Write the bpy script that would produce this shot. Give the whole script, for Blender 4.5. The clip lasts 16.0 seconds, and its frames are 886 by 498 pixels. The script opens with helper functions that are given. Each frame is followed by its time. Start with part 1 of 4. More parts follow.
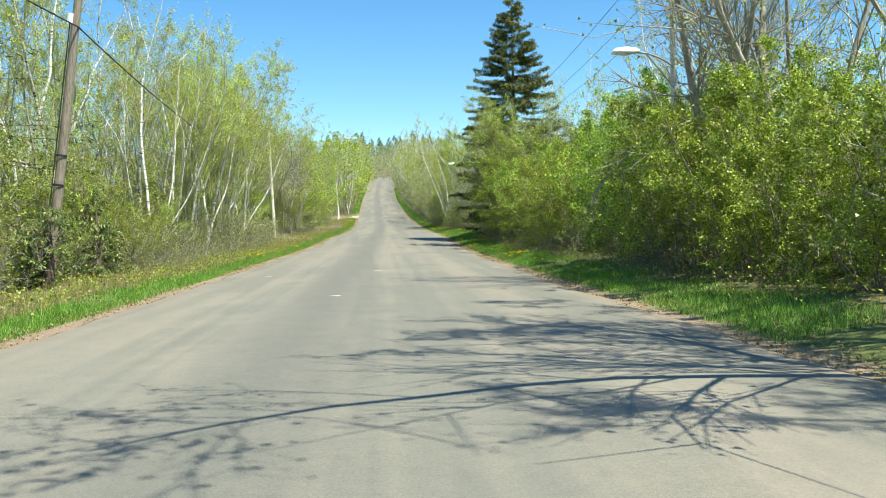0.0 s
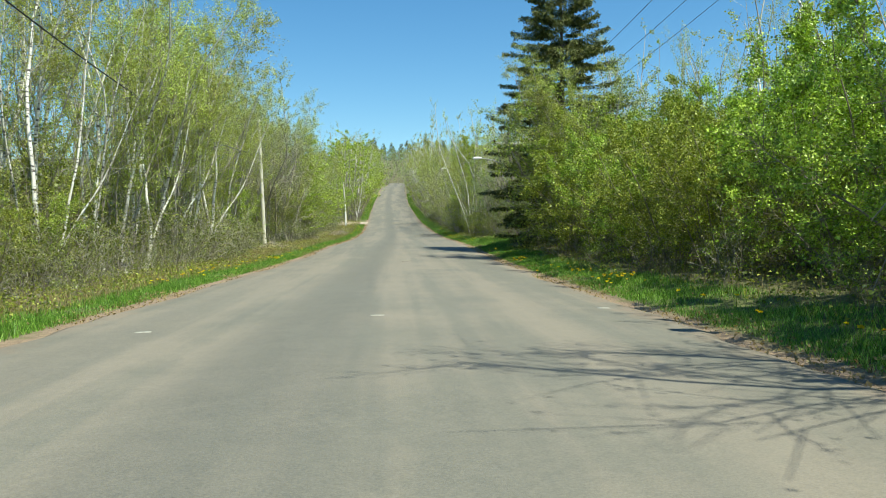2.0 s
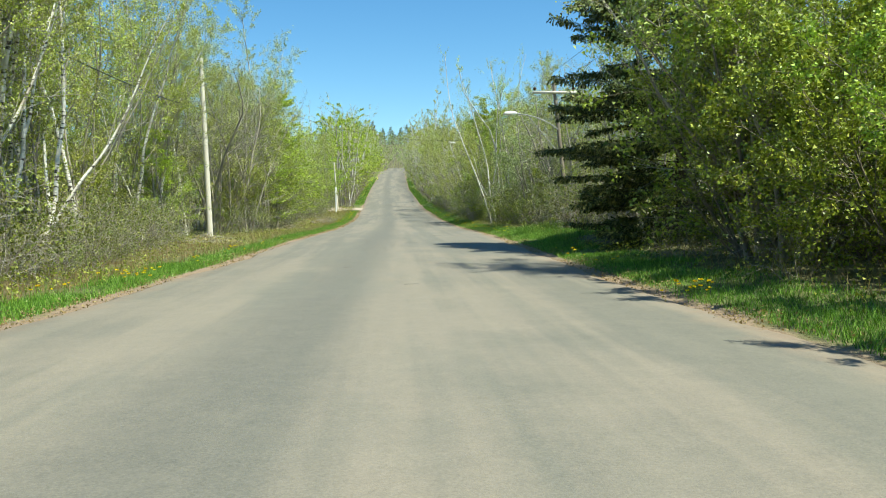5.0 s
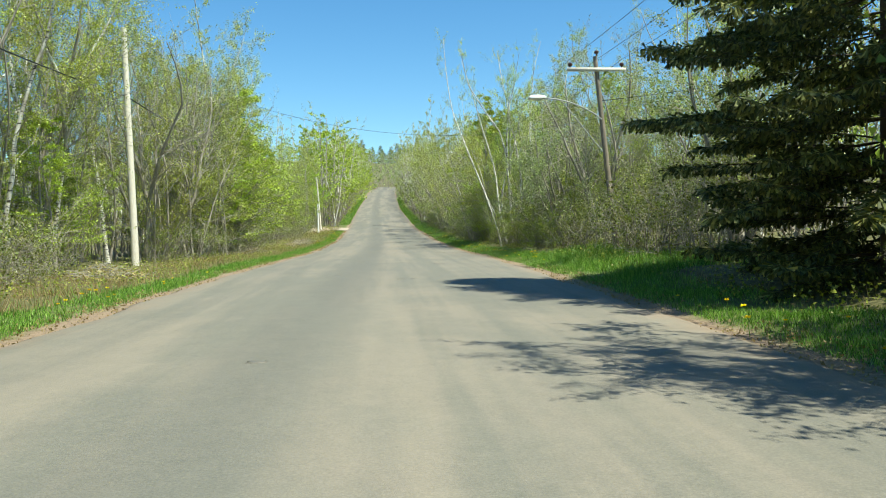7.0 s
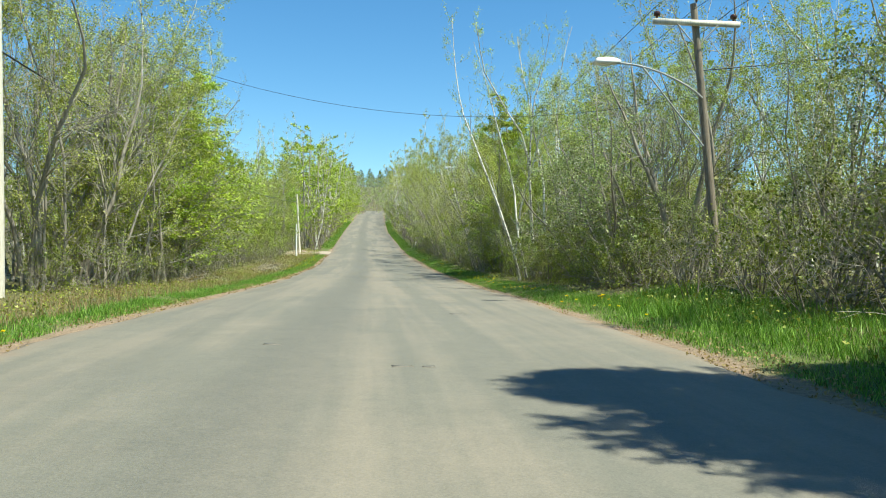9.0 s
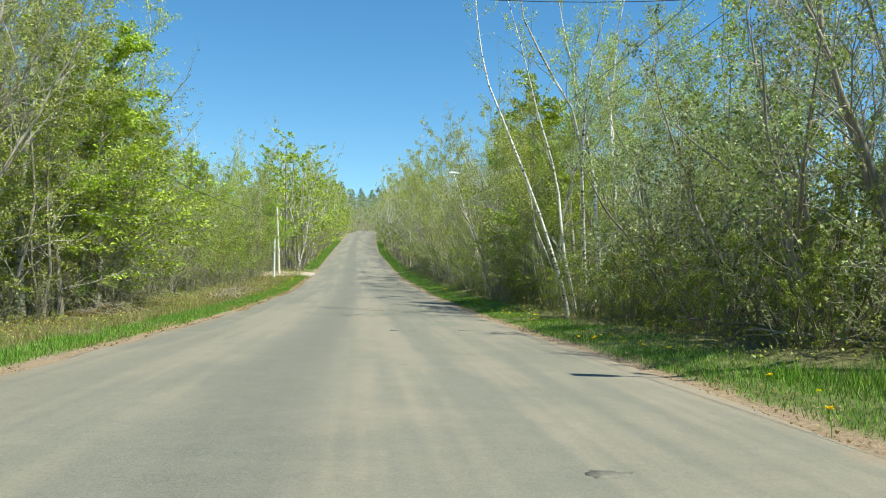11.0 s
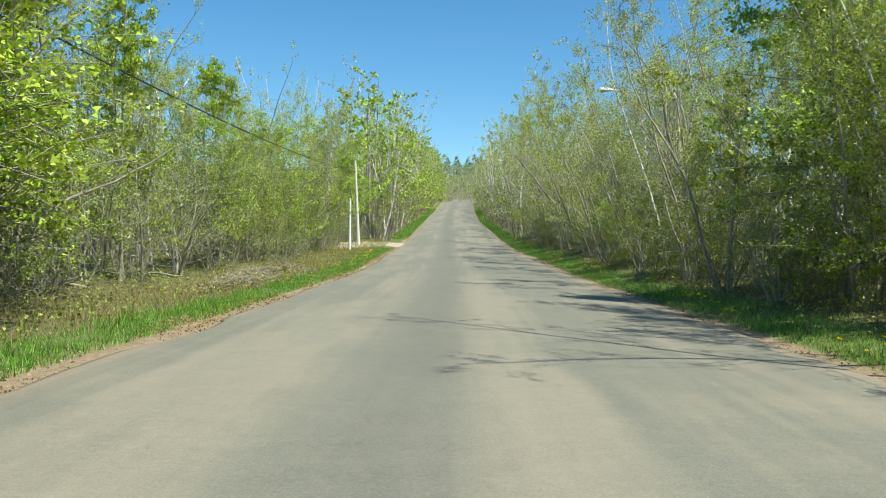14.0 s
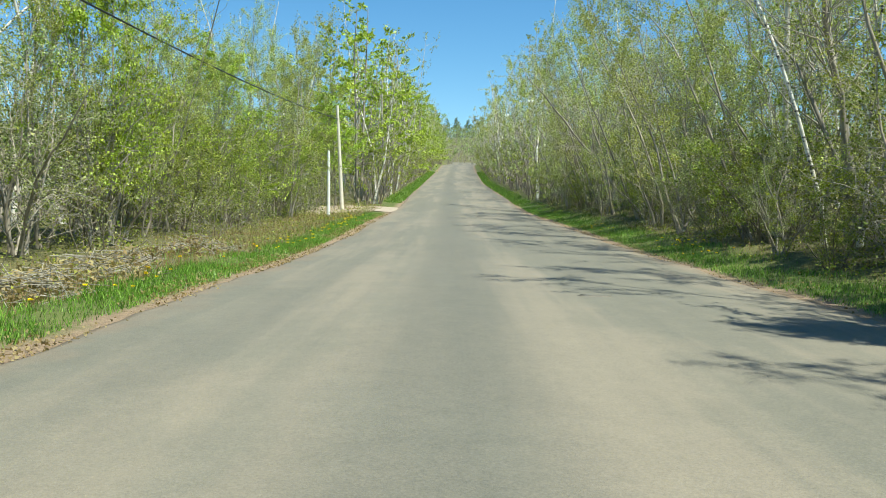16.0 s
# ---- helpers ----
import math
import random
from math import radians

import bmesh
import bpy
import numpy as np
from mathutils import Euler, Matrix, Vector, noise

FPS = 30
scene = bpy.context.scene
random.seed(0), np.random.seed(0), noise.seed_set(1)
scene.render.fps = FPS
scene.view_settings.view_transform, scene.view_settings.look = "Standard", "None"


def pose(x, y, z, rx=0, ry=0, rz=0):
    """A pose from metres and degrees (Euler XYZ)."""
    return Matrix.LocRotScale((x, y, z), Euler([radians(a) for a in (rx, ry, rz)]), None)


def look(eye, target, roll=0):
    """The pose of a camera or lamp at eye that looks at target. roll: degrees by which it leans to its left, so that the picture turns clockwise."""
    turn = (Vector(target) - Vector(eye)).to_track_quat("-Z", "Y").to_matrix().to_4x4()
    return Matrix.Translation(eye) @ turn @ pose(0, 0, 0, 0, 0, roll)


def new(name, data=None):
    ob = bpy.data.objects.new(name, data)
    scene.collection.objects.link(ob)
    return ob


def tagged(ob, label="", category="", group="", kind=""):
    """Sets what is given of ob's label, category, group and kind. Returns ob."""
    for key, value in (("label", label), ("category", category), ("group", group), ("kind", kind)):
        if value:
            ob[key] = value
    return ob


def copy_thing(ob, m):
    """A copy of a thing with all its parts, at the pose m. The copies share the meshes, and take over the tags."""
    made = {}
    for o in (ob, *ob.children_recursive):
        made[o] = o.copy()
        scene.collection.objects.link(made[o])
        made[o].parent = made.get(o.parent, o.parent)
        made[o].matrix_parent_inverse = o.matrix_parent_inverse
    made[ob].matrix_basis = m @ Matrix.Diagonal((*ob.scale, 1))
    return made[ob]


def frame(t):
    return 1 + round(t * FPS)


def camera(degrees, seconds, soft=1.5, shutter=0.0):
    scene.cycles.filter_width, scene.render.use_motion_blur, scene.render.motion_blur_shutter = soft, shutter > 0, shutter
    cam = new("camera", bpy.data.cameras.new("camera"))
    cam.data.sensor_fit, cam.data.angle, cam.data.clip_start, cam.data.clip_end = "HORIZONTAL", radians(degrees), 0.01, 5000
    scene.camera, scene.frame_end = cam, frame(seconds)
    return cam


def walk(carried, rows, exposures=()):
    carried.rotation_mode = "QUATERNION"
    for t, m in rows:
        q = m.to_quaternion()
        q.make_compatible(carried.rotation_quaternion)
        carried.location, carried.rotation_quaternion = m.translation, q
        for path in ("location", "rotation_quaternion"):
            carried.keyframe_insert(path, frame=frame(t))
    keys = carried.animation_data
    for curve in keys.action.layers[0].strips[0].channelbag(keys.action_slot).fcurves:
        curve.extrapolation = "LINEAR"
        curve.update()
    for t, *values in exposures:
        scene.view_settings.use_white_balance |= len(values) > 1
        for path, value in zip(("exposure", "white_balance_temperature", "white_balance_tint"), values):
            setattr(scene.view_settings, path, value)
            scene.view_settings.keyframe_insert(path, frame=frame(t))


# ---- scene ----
cam = camera(57.2, 16.0, soft=1.0)
METRES, EYE, TILT, LEAN, TURN = 86.0, 1.2, -1.1, 1.2, -4.44
ROWS = [
    (0.0, 0.0, 0.0, 0.0, -0.0, 0.0, 0.0),
    (0.5, -0.0025, 0.032, 0.0006, 4.04, 0.33, -0.34),
    (1.0, -0.0042, 0.0648, 0.0012, 3.11, -0.09, -0.05),
    (1.5, -0.0065, 0.0977, 0.0019, 1.35, 0.29, -0.36),
    (2.0, -0.0087, 0.1305, 0.0026, 0.81, 0.57, -0.51),
    (2.5, -0.0108, 0.1634, 0.0036, 0.28, 0.27, -0.79),
    (3.0, -0.0132, 0.1958, 0.0046, -0.07, -0.14, -1.14),
    (3.5, -0.0156, 0.2277, 0.0055, 0.06, -0.46, -1.2),
    (4.0, -0.0179, 0.2597, 0.0063, 0.52, -0.59, -0.79),
    (6.5, -0.0269, 0.4129, 0.0114, 0.69, 0.84, -0.2),
    (7.0, -0.0289, 0.4416, 0.0124, 0.11, 1.14, -0.3),
    (7.5, -0.031, 0.4701, 0.0131, -1.08, 0.44, -0.31),
    (8.0, -0.0326, 0.4988, 0.0146, -2.39, 0.33, -0.5),
    (8.5, -0.035, 0.5268, 0.0161, -1.12, 1.94, -1.75),
    (9.0, -0.0369, 0.5568, 0.0174, -0.88, 3.06, -1.89),
    (11.5, -0.0471, 0.7079, 0.0251, -1.66, 5.49, -2.42),
    (12.0, -0.0502, 0.742, 0.0267, 1.23, 6.46, -2.49),
    (12.5, -0.053, 0.7732, 0.0281, 2.82, 6.63, -2.55),
    (13.0, -0.0562, 0.8056, 0.0291, 3.81, 5.86, -2.4),
    (13.5, -0.0594, 0.8378, 0.0302, 4.38, 3.47, -2.28),
    (14.0, -0.0631, 0.8688, 0.0315, 5.13, 2.33, -2.58),
    (14.5, -0.0668, 0.9017, 0.0325, 5.17, 2.03, -2.48),
    (15.0, -0.07, 0.9334, 0.0336, 3.99, 0.57, -1.99),
    (15.5, -0.0736, 0.9646, 0.0349, 4.08, -0.1, -2.52),
    (16.0, -0.0773, 0.9961, 0.0367, 5.06, -0.12, -2.53),
]
walk(cam, [(t, pose(0, 0, EYE, TILT, LEAN, TURN) @ pose(METRES * x, METRES * y, METRES * z, 90 + pitch, roll, yaw)) for t, x, y, z, yaw, pitch, roll in ROWS],
     exposures=[(0.0, 0.95, 6500, -2), (0.4, 0.6, 6500, -5), (1.0, 0.52, 6500, -5), (3.0, 0.62, 6500, -5), (9.0, 0.77, 6500, -5), (12.0, 0.64, 6500, -5), (16.0, 0.66, 6500, -5)])

# ---- world, sun ----
SUN = Vector((0.41, -0.36, 1.0)).normalized()          # towards the sun
world = bpy.data.worlds.new("world")
scene.world = world
world.use_nodes = True
wn = world.node_tree.nodes
sky = wn.new("ShaderNodeTexSky")
sky.sky_type = "NISHITA"
sky.sun_disc = False
sky.sun_elevation = math.asin(SUN.z)
sky.sun_rotation = math.atan2(SUN.x, SUN.y)
sky.altitude = 50
sky.air_density, sky.dust_density, sky.ozone_density = 1.0, 0.0, 3.0
wn["Background"].inputs["Strength"].default_value = 0.108
deep = wn.new("ShaderNodeHueSaturation")
deep.inputs["Saturation"].default_value = 1.25
world.node_tree.links.new(sky.outputs[0], deep.inputs["Color"])
world.node_tree.links.new(deep.outputs[0], wn["Background"].inputs["Color"])
sun_data = bpy.data.lights.new("sun", "SUN")
sun_data.energy, sun_data.angle, sun_data.color = 5.0, radians(0.53), (1.0, 0.93, 0.82)
sun = new("sun", sun_data)
sun.matrix_world = look((40, -20, 80), Vector((40, -20, 80)) - SUN)

# ---- plan ----
PROFILE = [(-250, 0.3), (-40, 0.02), (0, 0.0), (8.4, 0.01), (14.1, 0.06), (22.4, 0.15), (35.6, 0.35), (43, 0.49), (48, 0.64), (61, 1.07), (69.5, 1.27), (77.8, 1.43),
           (86, 1.65), (95, 1.98), (107.8, 2.47), (118, 3.17), (137, 4.23), (154, 5.86), (198, 9.74), (270, 17.34), (308, 21.6), (330, 23.0), (380, 31.5), (450, 46.0), (520, 50.0), (2500, 51.0)]
CENTRE = [(-250, -0.3), (0, -0.25), (30, -0.15), (50, 0.35), (75, 0.75), (107, 0.85), (137, 0.5), (200, 0.1), (270, 0.7), (310, 1.3), (340, 3.0), (2500, 3.0)]


def spline(rows):
    """A smooth curve through rows of (y, value)."""
    ys = np.arange(rows[0][0], 700.0, 1.0)
    v = np.interp(ys, [r[0] for r in rows], [r[1] for r in rows])
    k = np.exp(-0.5 * (np.arange(-12, 13) / 4.0) ** 2)
    v = np.convolve(np.pad(v, 12, mode="edge"), k / k.sum(), mode="valid")
    return lambda y: np.interp(y, ys, v)


road_z, road_x = spline(PROFILE), spline(CENTRE)
HALF = 4.05                                             # half the asphalt's width


def lumps(x, y):
    return 0.05 * np.sin(0.9 * x + 0.37 * y) + 0.04 * np.sin(1.7 * y - 0.6 * x + 1.3) + 0.03 * np.sin(2.9 * x + 2.1 * y)


def ground_z(x, y):
    """The height of the ground at x, y (arrays or numbers)."""
    x, y = np.asarray(x, float), np.asarray(y, float)
    off = x - road_x(y)
    a = np.abs(off)
    left = np.interp(a, [0, 3.9, 4.3, 5.2, 6.4, 8, 10, 14, 40, 200, 900], [-0.08, -0.045, -0.02, 0.0, -0.1, -0.14, -0.08, 0.1, 0.5, 0.8, -4.0])
    right = np.interp(a, [0, 3.9, 4.3, 5.0, 6.0, 8, 10, 14, 40, 200, 900], [-0.08, -0.045, -0.02, 0.08, 0.2, 0.35, 0.6, 0.8, 1.4, 2.0, -2.0])
    bank = np.where(off < 0, left, right)
    rise = np.where(off < 0, np.interp(y, [130, 150, 200], [0, 0.3, 0.8]), np.interp(y, [90, 120, 200], [0, 0.5, 0.8])) * np.interp(a, [5, 8], [0, 1])
    return road_z(y) + bank + rise + lumps(x, y) * np.interp(a, [4.2, 6], [0, 1])


# ---- mesh helpers ----
def mesh_np(name, verts, faces, mats=(), smooth=False):
    """A mesh from an array of points and an array of faces that all have the same number of corners."""
    verts, faces = np.asarray(verts, np.float32), np.asarray(faces, np.int32)
    me = bpy.data.meshes.new(name)
    n, k = faces.shape
    me.vertices.add(len(verts))
    me.vertices.foreach_set("co", verts.ravel())
    me.loops.add(n * k)
    me.loops.foreach_set("vertex_index", faces.ravel())
    me.polygons.add(n)
    me.polygons.foreach_set("loop_start", np.arange(0, n * k, k, dtype=np.int32))
    me.polygons.foreach_set("loop_total", np.full(n, k, np.int32))
    if smooth:
        me.polygons.foreach_set("use_smooth", np.ones(n, bool))
    for m in mats:
        me.materials.append(m)
    me.update(calc_edges=True)
    return me


def part(name, me, parent=None, label="", m=None):
    ob = new(name, me)
    if parent:
        ob.parent = parent
    if m is not None:
        ob.matrix_basis = m
    return tagged(ob, label) if label else ob


class Soup:
    """Quads gathered piece by piece."""

    def __init__(self):
        self.v, self.f, self.n = [], [], 0

    def add(self, v, f):
        self.v.append(np.asarray(v, float))
        self.f.append(np.asarray(f, int) + self.n)
        self.n += len(v)

    def tube(self, pts, radii, sides):
        pts = np.asarray(pts, float)
        d = np.gradient(pts, axis=0)
        d /= np.linalg.norm(d, axis=1)[:, None] + 1e-9
        ref = np.array([1.0, 0, 0]) if abs(d[0][0]) < 0.8 else np.array([0, 1.0, 0])
        u = np.cross(d, ref)
        u /= np.linalg.norm(u, axis=1)[:, None] + 1e-9
        w = np.cross(d, u)
        a = np.arange(sides) * 2 * np.pi / sides
        ring = pts[:, None] + np.asarray(radii)[:, None, None] * (np.cos(a)[None, :, None] * u[:, None] + np.sin(a)[None, :, None] * w[:, None])
        n = len(pts)
        i, j = np.meshgrid(np.arange(n - 1), np.arange(sides), indexing="ij")
        k = (j + 1) % sides
        f = np.stack([i * sides + j, i * sides + k, (i + 1) * sides + k, (i + 1) * sides + j], -1).reshape(-1, 4)
        self.add(ring.reshape(-1, 3), f)

    def box(self, lo, hi):
        x0, y0, z0 = lo
        x1, y1, z1 = hi
        v = [(x0, y0, z0), (x1, y0, z0), (x1, y1, z0), (x0, y1, z0), (x0, y0, z1), (x1, y0, z1), (x1, y1, z1), (x0, y1, z1)]
        self.add(v, [(0, 3, 2, 1), (4, 5, 6, 7), (0, 1, 5, 4), (1, 2, 6, 5), (2, 3, 7, 6), (3, 0, 4, 7)])

    def leaves(self, at, size, rng, upright=0.4, along=None, slim=0.55, whole=True, face=None):
        """Leaves at the points: folded diamonds, or (whole=False) plain pointed ones of three corners. face: the way that a whole spray of them faces."""
        n = len(at)
        if not n:
            return
        tip = rng.normal(size=(n, 3)) if along is None else along + 0.45 * rng.normal(size=(n, 3))
        tip[:, 2] -= 0.15
        tip /= np.linalg.norm(tip, axis=1)[:, None]
        nor = rng.normal(size=(n, 3)) + np.array([0, 0, upright * 3]) if face is None else 0.45 * rng.normal(size=(n, 3)) + face
        side = np.cross(tip, nor)
        side /= np.linalg.norm(side, axis=1)[:, None] + 1e-9
        nor = np.cross(side, tip)
        s = (size * rng.uniform(0.65, 1.3, n))[:, None]
        if not whole:
            v = np.stack([at, at + tip * s * 0.85 + side * s * slim * 0.6, at + tip * s * 0.75 - side * s * slim * 0.6], 1)
            self.add(v.reshape(-1, 3), np.arange(3 * n).reshape(n, 3))
            return
        mid = at + tip * s * 0.45
        v = np.stack([at, mid + side * s * slim * 0.5 + nor * s * 0.1, at + tip * s, mid - side * s * slim * 0.5 + nor * s * 0.1], 1)
        self.add(v.reshape(-1, 3), np.arange(4 * n).reshape(n, 4))

    def arrays(self):
        if not self.v:
            return np.zeros((0, 3)), np.zeros((0, 4), int)
        return np.concatenate(self.v), np.concatenate(self.f)

    def mesh(self, name, mat, smooth=False):
        v, f = self.arrays()
        return mesh_np(name, v, f, (mat,), smooth)


# ---- materials ----
def material(name):
    m = bpy.data.materials.new(name)
    m.use_nodes = True
    t = m.node_tree
    return m, t, t.nodes["Principled BSDF"]


def node(t, kind, **values):
    n = t.nodes.new(kind)
    for key, value in values.items():
        if key in n.inputs:
            n.inputs[key].default_value = value
    return n


def noise_tex(t, scale, detail=4.0, rough=0.6, vector=None):
    n = node(t, "ShaderNodeTexNoise", Scale=scale, Detail=detail, Roughness=rough)
    if vector is not None:
        t.links.new(vector, n.inputs["Vector"])
    return n.outputs["Fac"]


def ramp(t, fac, stops):
    r = t.nodes.new("ShaderNodeValToRGB")
    e = r.color_ramp.elements
    while len(e) < len(stops):
        e.new(0.5)
    for el, (p, c) in zip(e, stops):
        el.position, el.color = p, (*c, 1.0)
    t.links.new(fac, r.inputs["Fac"])
    return r.outputs["Color"]


def mix(t, fac, a, b, how="MIX"):
    n = t.nodes.new("ShaderNodeMix")
    n.data_type, n.blend_type = "RGBA", how
    for value, slot in ((fac, n.inputs[0]), (a, n.inputs[6]), (b, n.inputs[7])):
        if isinstance(value, (int, float)):
            slot.default_value = value
        elif isinstance(value, tuple):
            slot.default_value = (*value, 1.0)
        else:
            t.links.new(value, slot)
    return n.outputs[2]


def math_node(t, op, a, b=0.0):
    n = t.nodes.new("ShaderNodeMath")
    n.operation = op
    for value, slot in ((a, n.inputs[0]), (b, n.inputs[1])):
        if isinstance(value, (int, float)):
            slot.default_value = value
        else:
            t.links.new(value, slot)
    return n.outputs[0]


def bump(t, bsdf, height, strength, distance):
    n = node(t, "ShaderNodeBump", Strength=strength, Distance=distance)
    t.links.new(height, n.inputs["Height"])
    t.links.new(n.outputs["Normal"], bsdf.inputs["Normal"])


def coords(t, scale=(1, 1, 1), out="Object"):
    c = t.nodes.new("ShaderNodeTexCoord")
    m = t.nodes.new("ShaderNodeMapping")
    m.inputs["Scale"].default_value = scale
    t.links.new(c.outputs[out], m.inputs["Vector"])
    return m.outputs["Vector"]


def leaf_material(name, stops, through_light=0.45, rough=0.42):
    """Thin leaves: gloss in front, light through them, each leaf its own tint."""
    m, t, b = material(name)
    geo = t.nodes.new("ShaderNodeNewGeometry")
    info = t.nodes.new("ShaderNodeObjectInfo")
    col = ramp(t, geo.outputs["Random Per Island"], stops)
    hue = node(t, "ShaderNodeHueSaturation", Saturation=1.0)
    t.links.new(col, hue.inputs["Color"])
    t.links.new(math_node(t, "ADD", math_node(t, "MULTIPLY", info.outputs["Random"], 0.03), 0.485), hue.inputs["Hue"])
    t.links.new(math_node(t, "ADD", math_node(t, "MULTIPLY", info.outputs["Random"], 0.4), 0.8), hue.inputs["Value"])
    t.links.new(hue.outputs[0], b.inputs["Base Color"])
    b.inputs["Roughness"].default_value = rough
    b.inputs["Specular IOR Level"].default_value = 0.35
    tr = t.nodes.new("ShaderNodeBsdfTranslucent")
    t.links.new(mix(t, 1.0, hue.outputs[0], (1.0, 1.0, 0.55), "MULTIPLY"), tr.inputs["Color"])
    sh = node(t, "ShaderNodeMixShader", Fac=through_light)
    t.links.new(b.outputs[0], sh.inputs[1])
    t.links.new(tr.outputs[0], sh.inputs[2])
    t.links.new(sh.outputs[0], t.nodes["Material Output"].inputs["Surface"])
    return m


def bark_material(name, dark, light, scale=(9, 9, 2.2), depth=0.5):
    m, t, b = material(name)
    n = noise_tex(t, 1.0, 6, 0.65, coords(t, scale))
    big = noise_tex(t, 1.3, 3, 0.5, coords(t))
    t.links.new(mix(t, 0.35, ramp(t, n, [(0.3, dark), (0.7, light)]), ramp(t, big, [(0.3, dark), (0.7, light)])), b.inputs["Base Color"])
    b.inputs["Roughness"].default_value = 0.85
    bump(t, b, n, depth, 0.02)
    return m


def birch_material():
    m, t, b = material("birch_bark")
    streak = noise_tex(t, 1.0, 3, 0.6, coords(t, (4, 4, 15)))
    patch = noise_tex(t, 1.0, 4, 0.6, coords(t, (2.2, 2.2, 1.6)))
    base = ramp(t, patch, [(0.3, (0.36, 0.31, 0.25)), (0.5, (0.72, 0.68, 0.6)), (0.75, (0.85, 0.83, 0.77))])
    marks = ramp(t, streak, [(0.545, (0, 0, 0)), (0.6, (1, 1, 1))])
    t.links.new(mix(t, marks, base, (0.05, 0.04, 0.035)), b.inputs["Base Color"])
    b.inputs["Roughness"].default_value = 0.6
    bump(t, b, streak, 0.3, 0.01)
    return m


def asphalt_material():
    m, t, b = material("worn_asphalt")
    c = coords(t)
    lat = t.nodes.new("ShaderNodeAttribute")
    lat.attribute_name = "lateral"
    off = lat.outputs["Fac"]
    stretch = coords(t, (1.0, 0.02, 1.0))
    streaks = noise_tex(t, 0.75, 4, 0.62, stretch)
    fine_streaks = noise_tex(t, 5.0, 3, 0.6, coords(t, (1.0, 0.03, 1.0)))
    grain = noise_tex(t, 55.0, 5, 0.8, c)
    stone = node(t, "ShaderNodeTexVoronoi", Scale=120.0)
    t.links.new(c, stone.inputs["Vector"])
    blot = noise_tex(t, 0.35, 5, 0.6, c)
    pink, grey = (0.258, 0.222, 0.174), (0.108, 0.116, 0.1)
    col = ramp(t, math_node(t, "ADD", math_node(t, "MULTIPLY", streaks, 0.7), math_node(t, "MULTIPLY", blot, 0.3)), [(0.45, grey), (0.54, pink)])
    col = mix(t, 0.22, col, ramp(t, fine_streaks, [(0.35, (0.155, 0.145, 0.108)), (0.65, (0.265, 0.235, 0.165))]))
    # old seam along the middle, and the wheel lines
    seam = ramp(t, math_node(t, "ABSOLUTE", math_node(t, "ADD", math_node(t, "ADD", off, 0.7), math_node(t, "MULTIPLY", math_node(t, "SUBTRACT", streaks, 0.5), 1.4))),
                [(0.0, (1, 1, 1)), (0.4, (0.8, 0.8, 0.8)), (0.95, (0, 0, 0))])
    col = mix(t, math_node(t, "MULTIPLY", seam, 0.92), col, (0.078, 0.086, 0.076))
    for at, wide, much in ((-2.75, 0.6, 0.6), (2.9, 0.35, 0.3)):
        line = ramp(t, math_node(t, "ABSOLUTE", math_node(t, "ADD", math_node(t, "SUBTRACT", off, at), math_node(t, "MULTIPLY", math_node(t, "SUBTRACT", streaks, 0.5), 2.2))),
                    [(0.0, (1, 1, 1)), (wide * 0.4, (0.8, 0.8, 0.8)), (wide, (0, 0, 0))])
        gaps = ramp(t, noise_tex(t, 0.9, 3, 0.5, coords(t, (1.0, 0.09, 1.0))), [(0.38, (0, 0, 0)), (0.58, (1, 1, 1))])
        col = mix(t, math_node(t, "MULTIPLY", math_node(t, "MULTIPLY", line, gaps), much), col, (0.095, 0.1, 0.086))
    # red earth worn into the edges
    ed = t.nodes.new("ShaderNodeMapRange")
    t.links.new(math_node(t, "ADD", math_node(t, "ABSOLUTE", off), math_node(t, "MULTIPLY", math_node(t, "SUBTRACT", noise_tex(t, 1.2, 5, 0.7, c), 0.5), 1.6)), ed.inputs["Value"])
    ed.inputs["From Min"].default_value, ed.inputs["From Max"].default_value = 3.55, 4.15
    col = mix(t, math_node(t, "MULTIPLY", ed.outputs[0], 0.7), col, (0.3, 0.18, 0.105))
    worn = noise_tex(t, 12.0, 5, 0.7, c)
    col = mix(t, 0.14, col, ramp(t, worn, [(0.34, (0.09, 0.09, 0.078)), (0.66, (0.33, 0.28, 0.21))]))
    dull = noise_tex(t, 0.8, 6, 0.65, coords(t, (1.0, 0.3, 1.0)))
    col = mix(t, math_node(t, "MULTIPLY", ramp(t, dull, [(0.5, (0, 0, 0)), (0.62, (1, 1, 1))]), 0.35), col, (0.14, 0.146, 0.122))
    mottle = noise_tex(t, 2.6, 7, 0.7, c)
    col = mix(t, 0.16, col, ramp(t, mottle, [(0.32, (0.13, 0.12, 0.095)), (0.5, (0.225, 0.2, 0.155)), (0.68, (0.33, 0.29, 0.22))]))
    col = mix(t, 0.3, col, ramp(t, grain, [(0.32, (0.05, 0.05, 0.044)), (0.72, (0.33, 0.3, 0.25))]))
    t.links.new(col, b.inputs["Base Color"])
    b.inputs["Roughness"].default_value = 0.85
    bump(t, b, stone.outputs["Distance"], 0.35, 0.006)
    return m


